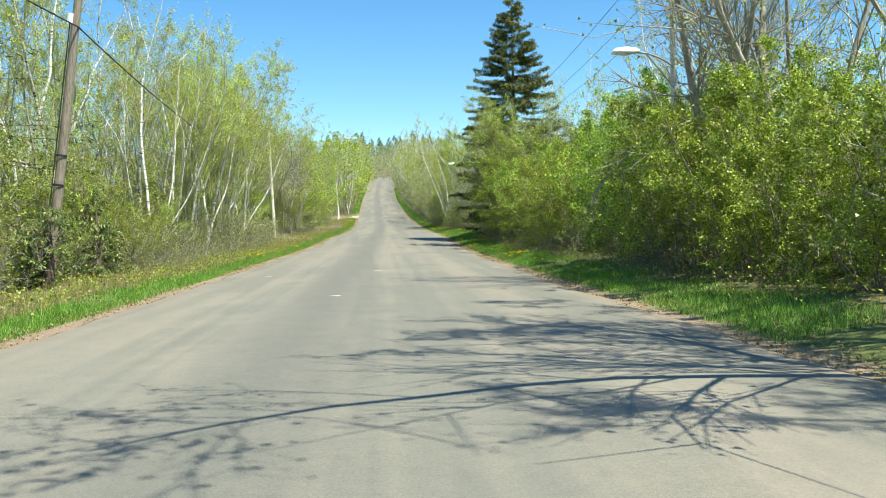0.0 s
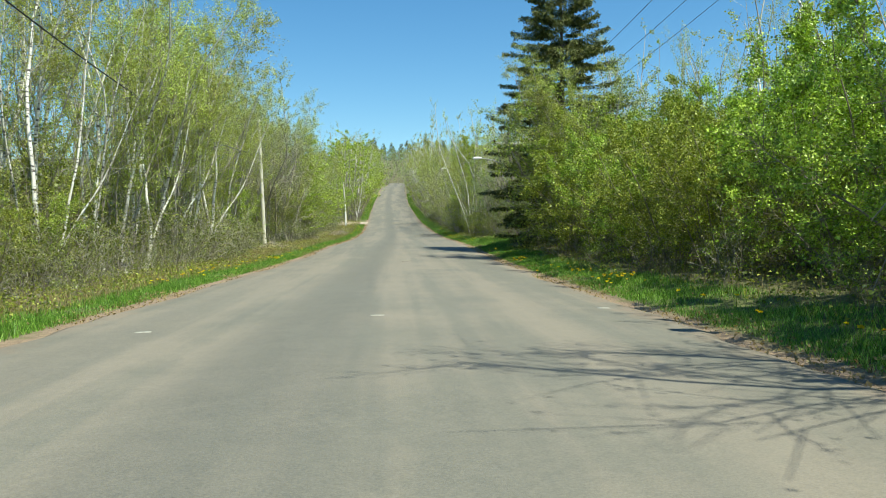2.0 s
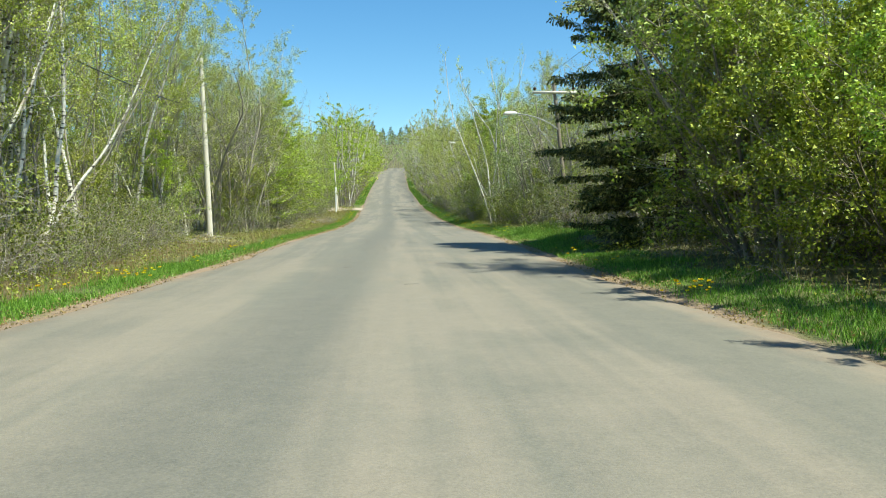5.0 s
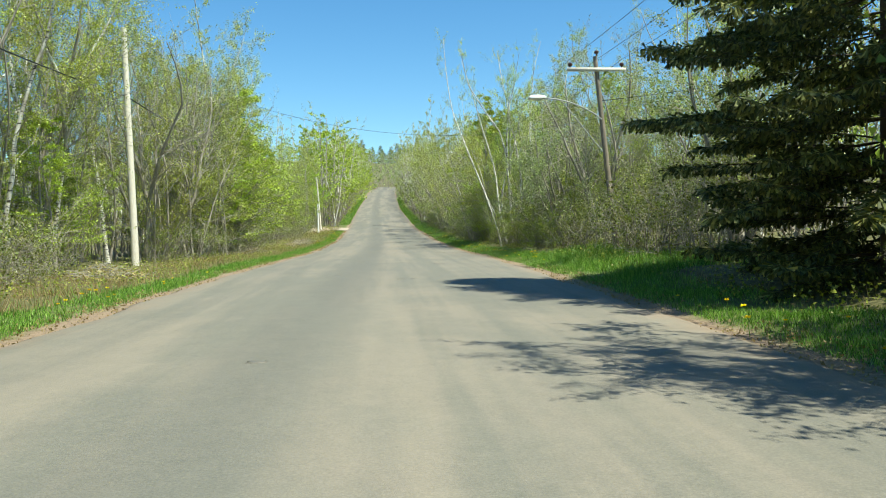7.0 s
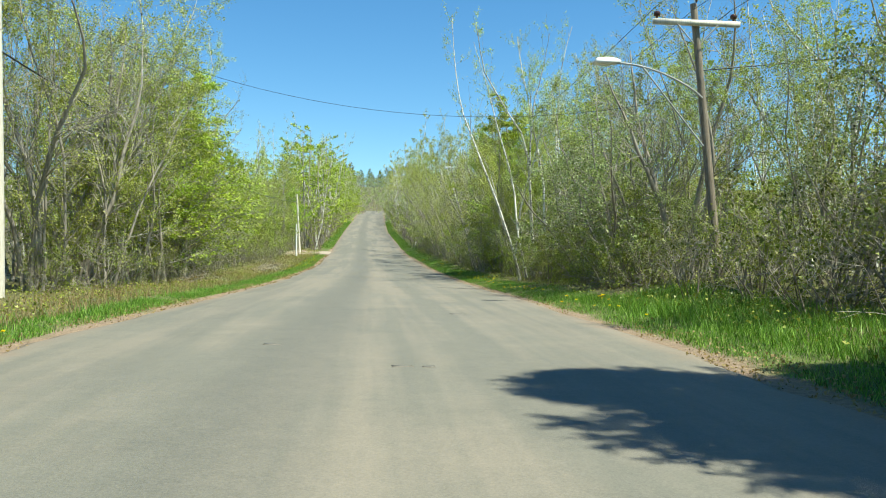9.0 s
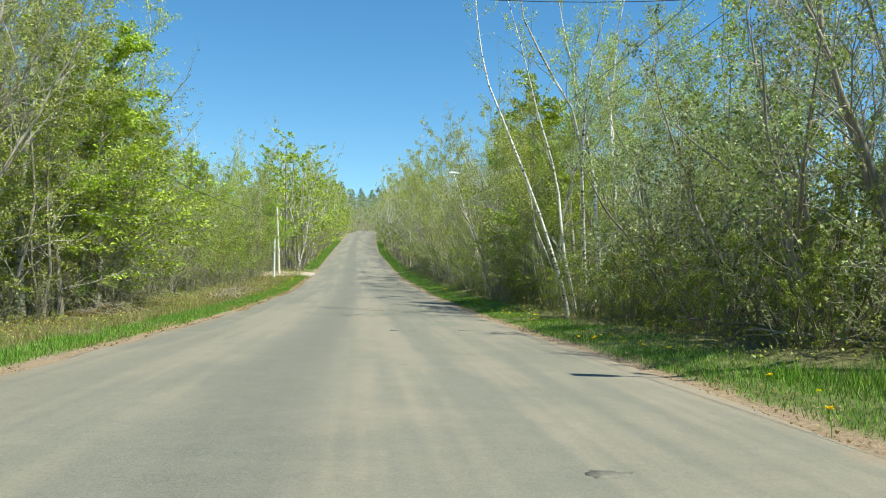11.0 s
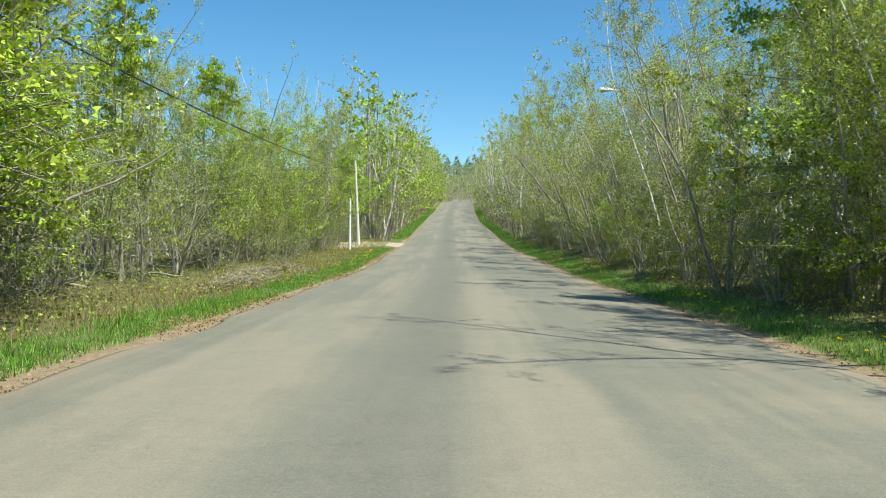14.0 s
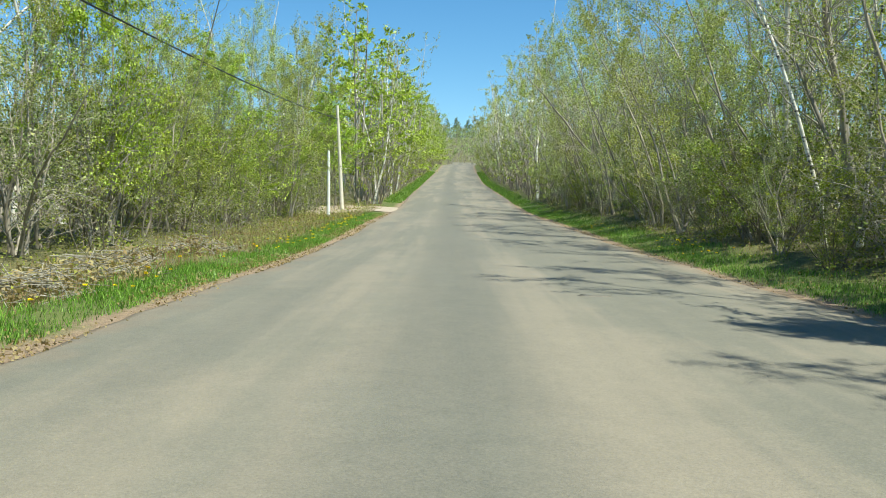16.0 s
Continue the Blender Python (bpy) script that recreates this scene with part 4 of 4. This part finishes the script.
def brush_pile(x, y, turn, seed):
    """A low heap of dead twigs and bracken."""
    rng = np.random.default_rng(seed)
    s = Soup()
    for _ in range(170):
        a, r = rng.uniform(0, 2 * np.pi), rng.uniform(0, 1) ** 0.7
        at = np.array([math.cos(a) * r * 1.5, math.sin(a) * r * 0.9, 0.42 * (1 - r) * rng.uniform(0.2, 1.0)])
        d = np.array([rng.normal(), rng.normal() * 0.7, rng.normal() * 0.18])
        d /= np.linalg.norm(d)
        l = rng.uniform(0.3, 0.9)
        s.tube(np.array([at - d * l / 2, at + d * l / 2 + np.array([0, 0, 0.04])]), [0.008, 0.004], 3)
    e = tagged(new("brush_pile"), "low heap of dead brown twigs and bracken on the verge", "brush pile", "brush piles on the verge")
    tagged(part("dead_wood", s.mesh("dead_wood", TWIG), e), kind="stuff")
    b = Soup()
    n = 700
    a, r = rng.uniform(0, 2 * np.pi, n), rng.uniform(0, 1, n) ** 0.6
    b.leaves(np.stack([np.cos(a) * r * 1.6, np.sin(a) * r, 0.4 * (1 - r) * rng.uniform(0, 1, n)], 1), 0.13, rng, 0.4, None, 0.35, False)
    tagged(part("bracken", b.mesh("bracken", STRAW), e), kind="stuff")
    e.matrix_basis = Matrix.Translation((x, y, float(ground_z(x, y)) + 0.02)) @ Matrix.Rotation(turn, 4, "Z")


for k, (x, y) in enumerate(((-5.1, 95.6), (-5.3, 97.8), (-5.8, 100.5), (-5.6, 104.0), (-7.0, 60.5), (-6.6, 84.0))):
    brush_pile(x, y, 1.3 + 0.4 * k, 40 + k)


def fallen_branch(x, y, turn, long, seed):
    """A grey dead branch with broken side shoots, lying on the ground."""
    rng = np.random.default_rng(seed)
    s = Soup()
    line = curve_pts(rng, (0, 0, 0.05), (1, 0, 0.06), long, 7, 0.12, -0.01)
    line[:, 2] = np.clip(line[:, 2], 0.04, 0.6)
    s.tube(line, 0.045 * np.linspace(1, 0.25, 8), 6)
    e = tagged(new("fallen_branch", s.mesh("fallen_branch", GREY_BARK, True)), "dead grey fallen branch lying at the wood's edge", "branch", "fallen branches")
    for _ in range(9):
        b, d = at_line(line, rng.uniform(0.2, 0.95))
        s = Soup()
        s.tube(curve_pts(rng, b, branch_off(rng, d, rng.uniform(0.4, 1.0)) + np.array([0, 0, 0.35]), rng.uniform(0.3, 1.1), 3, 0.15, 0.02), [0.014, 0.011, 0.008, 0.004], 4)
        part("side_shoot", s.mesh("side_shoot", GREY_BARK, True), e)
    e.matrix_basis = Matrix.Translation((x, y, float(ground_z(x, y)))) @ Matrix.Rotation(turn, 4, "Z")


for k in range(14):
    fallen_branch(-9.6 - 1.4 * math.sin(k * 2.1), 84 + 2.1 * k, 1.9 * k, 1.8 + 1.0 * math.sin(k * 1.3) ** 2, 60 + k)
for k in range(6):
    fallen_branch(8.6 + 0.8 * math.sin(k * 2.1), 62 + 3.6 * k, 1.1 * k, 1.6 + 1.0 * math.sin(k * 1.3) ** 2, 80 + k)


# ---- dandelions ----
def dandelion(seed):
    rng = np.random.default_rng(seed)
    s = Soup()
    pts = curve_pts(rng, (0, 0, -0.02), (0.1, 0, 1), 0.2, 3, 0.08, 0)
    s.tube(pts, [0.004, 0.004, 0.0035, 0.003], 4)
    top = tagged(new("dandelion", s.mesh("stem", GRASS)), "yellow dandelion in flower in the grass", "flower", "dandelions on the verge")
    c = Soup()
    n = 42
    a = rng.uniform(0, 2 * np.pi, n)
    tilt = rng.uniform(0.02, 0.7, n)
    along = np.stack([np.cos(a) * np.cos(tilt), np.sin(a) * np.cos(tilt), np.sin(tilt)], 1) * 3
    c.leaves(np.repeat(pts[-1][None], n, 0), 0.027, rng, 0.3, along, 0.45)
    part("flower_head", c.mesh("flower_head", PETAL), top)
    return top


heads = [dandelion(70 + k) for k in range(3)]
spots = []
for side, off, y, n, spread in ((1, 4.7, 27.3, 24, 0.7), (1, 4.8, 30.5, 8, 1.0), (1, 4.4, 38.5, 14, 0.6), (1, 4.6, 33, 9, 1.5), (-1, 4.8, 33, 26, 4.0), (-1, 4.7, 42, 26, 4.0), (-1, 4.7, 52, 14, 4.0),
                                (1, 4.7, 20, 10, 3.0), (1, 4.6, 47, 9, 2.5), (1, 4.7, 64, 12, 3), (1, 4.5, 72, 14, 2.5), (1, 4.6, 79, 12, 3), (1, 4.7, 84, 12, 2), (1, 4.8, 92, 14, 3),
                                (1, 4.9, 106, 22, 2.5), (1, 4.7, 116, 14, 2), (-1, 4.8, 96, 12, 4), (-1, 4.7, 106, 18, 3), (-1, 4.7, 113, 30, 3), (-1, 4.8, 119, 24, 2)):
    for _ in range(n):
        y1 = y + rnd.gauss(0, spread * 0.6)
        spots.append((side * abs(off + rnd.gauss(0, 0.25)) + float(road_x(y1)), y1))
for k, (x, y) in enumerate(spots):
    m = Matrix.Translation((x, y, float(ground_z(x, y)))) @ Matrix.Rotation(rnd.uniform(0, 6.28), 4, "Z") @ Matrix.Scale(rnd.uniform(0.8, 1.35), 4)
    if k < 3:
        heads[k].matrix_basis = m
    else:
        copy_thing(heads[k % 3], Matrix.Identity(4)).matrix_basis = m


# ---- poles, lamps, cables ----
def pole(x, y, top_x, top_z, r, mat, label, kind="utility_pole"):
    z = float(ground_z(x, y))
    e = new(kind)
    e.location = (x, y, z)
    tagged(e, label, "pole")
    s = Soup()
    q = np.linspace(0, 1, 9)
    s.tube(np.stack([(top_x - x) * q, 0.02 * np.sin(q * 5), -0.2 + (top_z - z + 0.2) * q], 1), r * (1 - 0.32 * q), 12)
    v, f = s.arrays()
    s.add(np.concatenate([v[-12:]]), [[0, 1, 2, 3], [3, 4, 5, 6], [6, 7, 8, 9], [9, 10, 11, 0], [0, 3, 6, 9]])
    part("shaft", s.mesh("shaft", mat, True), e)
    return e


def lamp_arm(e, reach, z, up=0.5, pole_x=0.0):
    """A curved arm towards the road with its strut and a flat white lamp head; z over the pole's foot."""
    s = Soup()
    q = np.linspace(0, 1, 12)
    s.tube(np.stack([pole_x - reach * q, 0 * q - 0.12, z - up + up * np.sin(q * np.pi / 2) ** 0.8], 1), np.full(12, 0.025), 8)
    part("arm", s.mesh("arm", ARM, True), e)
    s = Soup()
    s.tube(np.array([(pole_x + 0.02, -0.12, z - up - 0.55 * reach), (pole_x - 0.72 * reach, -0.12, z - 0.03)]), [0.02, 0.02], 8)
    part("strut", s.mesh("strut", ARM, True), e)
    x0, x1 = pole_x - reach + 0.08, pole_x - reach - 0.56
    h = Soup()
    rings = []
    for x, w, top, low in ((x0, 0.06, 0.05, 0.0), (x0 - 0.1, 0.1, 0.1, -0.02), (x0 - 0.32, 0.14, 0.12, -0.03), (x1 + 0.06, 0.14, 0.09, -0.03), (x1, 0.11, 0.03, -0.02)):
        rings.append([(x, -0.12 - w, z + low), (x, -0.12 - w, z + low + 0.05), (x, -0.12 - w * 0.6, z + top), (x, -0.12 + w * 0.6, z + top), (x, -0.12 + w, z + low + 0.05), (x, -0.12 + w, z + low)])
    v = np.array(rings).reshape(-1, 3)
    f = [(r * 6 + k, (r + 1) * 6 + k, (r + 1) * 6 + (k + 1) % 6, r * 6 + (k + 1) % 6) for r in range(4) for k in range(6)]
    f += [(0, 1, 4, 5), (1, 2, 3, 4), (24, 29, 28, 25), (25, 28, 27, 26)]
    h.add(v, f)
    head = part("lamp_head", h.mesh("lamp_head", WHITE_PAINT), e)
    g = Soup()
    q = np.linspace(0, 1, 7)
    g.tube(np.stack([x0 - 0.2 - 0.34 * q, 0 * q - 0.12, z - 0.04 + 0 * q], 1), 0.01 + 0.075 * np.sin(q * np.pi) ** 0.5, 10)
    v, f = g.arrays()
    v = v.copy()
    v[:, 2] = z - 0.035 + (v[:, 2] - z + 0.04) * 0.5
    part("lens", mesh_np("lens", v, f, (GLASS,), True), head)


def crossarm(e, z, px, width=2.1):
    s = Soup()
    s.box((px - width / 2, -0.2, z - 0.06), (px + width / 2, -0.1, z + 0.06))
    arm = part("crossarm", s.mesh("crossarm", PALE_WOOD), e, "pale weathered wooden crossarm")
    for side in (-1, 1):
        b = Soup()
        b.tube(np.array([(px + side * 0.5, -0.22, z - 0.05), (px + side * 0.08, -0.18, z - 0.5)]), [0.016, 0.016], 6)
        part("brace", b.mesh("brace", ARM, True), e)
    for dx in (-width / 2 + 0.1, 0.0, width / 2 - 0.15):
        i = Soup()
        zz = z + 0.06 + (0.43 if dx == 0 else 0)
        i.tube(np.array([(px + dx, -0.15, zz), (px + dx, -0.15, zz + 0.06), (px + dx, -0.15, zz + 0.07), (px + dx, -0.15, zz + 0.13), (px + dx, -0.15, zz + 0.17), (px + dx, -0.15, zz + 0.19)]), [0.025, 0.025, 0.07, 0.08, 0.06, 0.01], 10)
        part("insulator", i.mesh("insulator", CERAMIC, True), arm)


def cable(a, b, sag, r=0.02, label="black overhead cable between the poles"):
    q = np.linspace(0, 1, 33)
    a, b = np.array(a, float), np.array(b, float)
    p = a + (b - a) * q[:, None]
    p[:, 2] -= sag * 4 * q * (1 - q)
    s = Soup()
    s.tube(p, np.full(33, r), 6)
    return tagged(new("overhead_cable", s.mesh("overhead_cable", CABLE, True)), label, "cable", "overhead cables")


mast = pole(-9.1, 23.0, -7.9, 9.0, 0.145, POLE_WOOD, "leaning weathered brown wooden utility pole")
for name, a, b, r, mat, words in (("conduit", 0.0, 1.75, 0.05, PALE_METAL, "pale grey-green metal cable guard"), ("riser", 1.7, 7.2, 0.018, CABLE, "black cable running up the pole"),
                                  ("band", 2.6, 2.66, 0.155, CABLE, ""), ("band", 3.4, 3.46, 0.15, CABLE, ""), ("junction_box", 7.0, 7.28, 0.09, WHITE_PAINT, "small pale junction box")):
    s = Soup()
    q = np.linspace(0, 1, 5)
    dx = -0.13 if r < 0.1 else 0.0
    s.tube(np.stack([dx + 0.136 * (a + (b - a) * q), 0 * q - (0.08 if dx else 0.0), a + (b - a) * q], 1), np.full(5, r), 10)
    part(name, s.mesh(name, mat, True), mast, words)
pole(-8.93, 70, -9.24, 10.26, 0.15, PALE_WOOD, "pale bare wooden utility pole at the wood's edge")
pole(-6.4, 128.0, -6.45, 7.0, 0.095, WHITE_PAINT, "slim white post on the grass verge", "white_post")
pole(-6.64, 135, -7.06, 10.4, 0.12, PALE_WOOD, "pale leaning wooden utility pole")
c = pole(8.8, 66.4, 8.12, 8.35, 0.115, POLE_WOOD, "grey wooden pole with crossarm and street lamp")
foot = c.location.z
crossarm(c, 7.86 - foot, -0.66)
lamp_arm(c, 2.05, 6.85 - foot, 0.75, -0.5)
for x, y, z, reach, up in ((7.1, 18.9, 5.36, 0.9, 3.0), (8.9, 107.8, 9.9, 2.2, 0.8), (8.3, 148, 12.95, 2.2, 0.8), (9.2, 190, 18.0, 2.2, 0.8)):
    p = pole(x, y, x - 0.1, z + up, 0.09, PALE_WOOD, "grey wooden pole with a street lamp on an arm")
    lamp_arm(p, reach, z - p.location.z, 0.35, -0.1)
cable((-8.05, 22.9, 7.02), (-9.2, 70, 7.66), 1.03, 0.022)
cable((-9.2, 70, 7.66), (-7.0, 135, 9.6), 0.95, 0.026)
cable((-8.05, 22.9, 7.02), (-7.8, -24, 7.0), 0.8, 0.022)
cable((-9.2, 70, 9.4), (8.3, 66.4, 6.2), 1.7, 0.005, "thin service cable across the road")
cable((8.3, 66.4, 6.78), (22.0, 66.0, 9.0), 0.2, 0.014, "thin service cable into the woods")
for k, dx in enumerate((-0.95, 0.0, 0.9)):
    cable((8.1 + dx, 66.3, 8.2), (8.4 + dx, 18.8, 8.6), 0.8, 0.008, "thin overhead wire along the poles")
    cable((8.1 + dx, 66.3, 8.2), (8.3 + dx, 107.8, 11.0), 0.8, 0.008, "thin overhead wire along the poles")

# ---- gravel way into the woods on the left ----
ys = np.linspace(132.5, 139.5, 15)
u = np.linspace(0, 1, 12)
gv = np.array([[(float(road_x(y)) - 3.95 - 5.5 * q, y + 1.6 * (q - 0.3) * (1 if y > 136 else -1) * (0.6 - q), 0.0) for q in u] for y in ys])
gv[:, :, 2] = ground_z(gv[:, :, 0], gv[:, :, 1]) + 0.03
gi, gj = np.meshgrid(np.arange(14), np.arange(11), indexing="ij")
GRAVEL = plain("pale_gravel", (0.26, 0.2, 0.15), (0.5, 0.42, 0.34), 25, 0.95, 0, 0.6)
tagged(new("gravel_drive", mesh_np("gravel_drive", gv.reshape(-1, 3), np.stack([gi * 12 + gj, (gi + 1) * 12 + gj, (gi + 1) * 12 + gj + 1, gi * 12 + gj + 1], -1).reshape(-1, 4), (GRAVEL,), True)),
       "pale gravel drive leaving the road between the grass", "drive", kind="structure")

# ---- house on the hilltop ----
house = tagged(new("house"), "small white house with a dark roof on the hilltop", "house")
house.location = (-7, 476, float(ground_z(-7, 476)) + 1.6)
house.scale = (0.7, 0.7, 0.7)
s = Soup()
s.box((-4, -3, -2), (4, 3, 4.5))
part("wall", s.mesh("wall", WHITE_PAINT), house)
s = Soup()
s.add([(-4.4, -3.5, 4.4), (4.4, -3.5, 4.4), (4.4, 0, 6.4), (-4.4, 0, 6.4), (-4.4, 3.5, 4.4), (4.4, 3.5, 4.4), (-4.4, 0, 6.2), (4.4, 0, 6.2)], [(0, 1, 2, 3), (3, 2, 5, 4), (0, 3, 6, 0), (0, 1, 5, 4)])
part("roof", s.mesh("roof", GREY_BARK), house)
for dx in (-2.6, 0, 2.6):
    s = Soup()
    s.box((dx - 0.6, -3.06, 1.8), (dx + 0.6, -2.98, 3.4))
    part("window", s.mesh("window", CABLE), house)
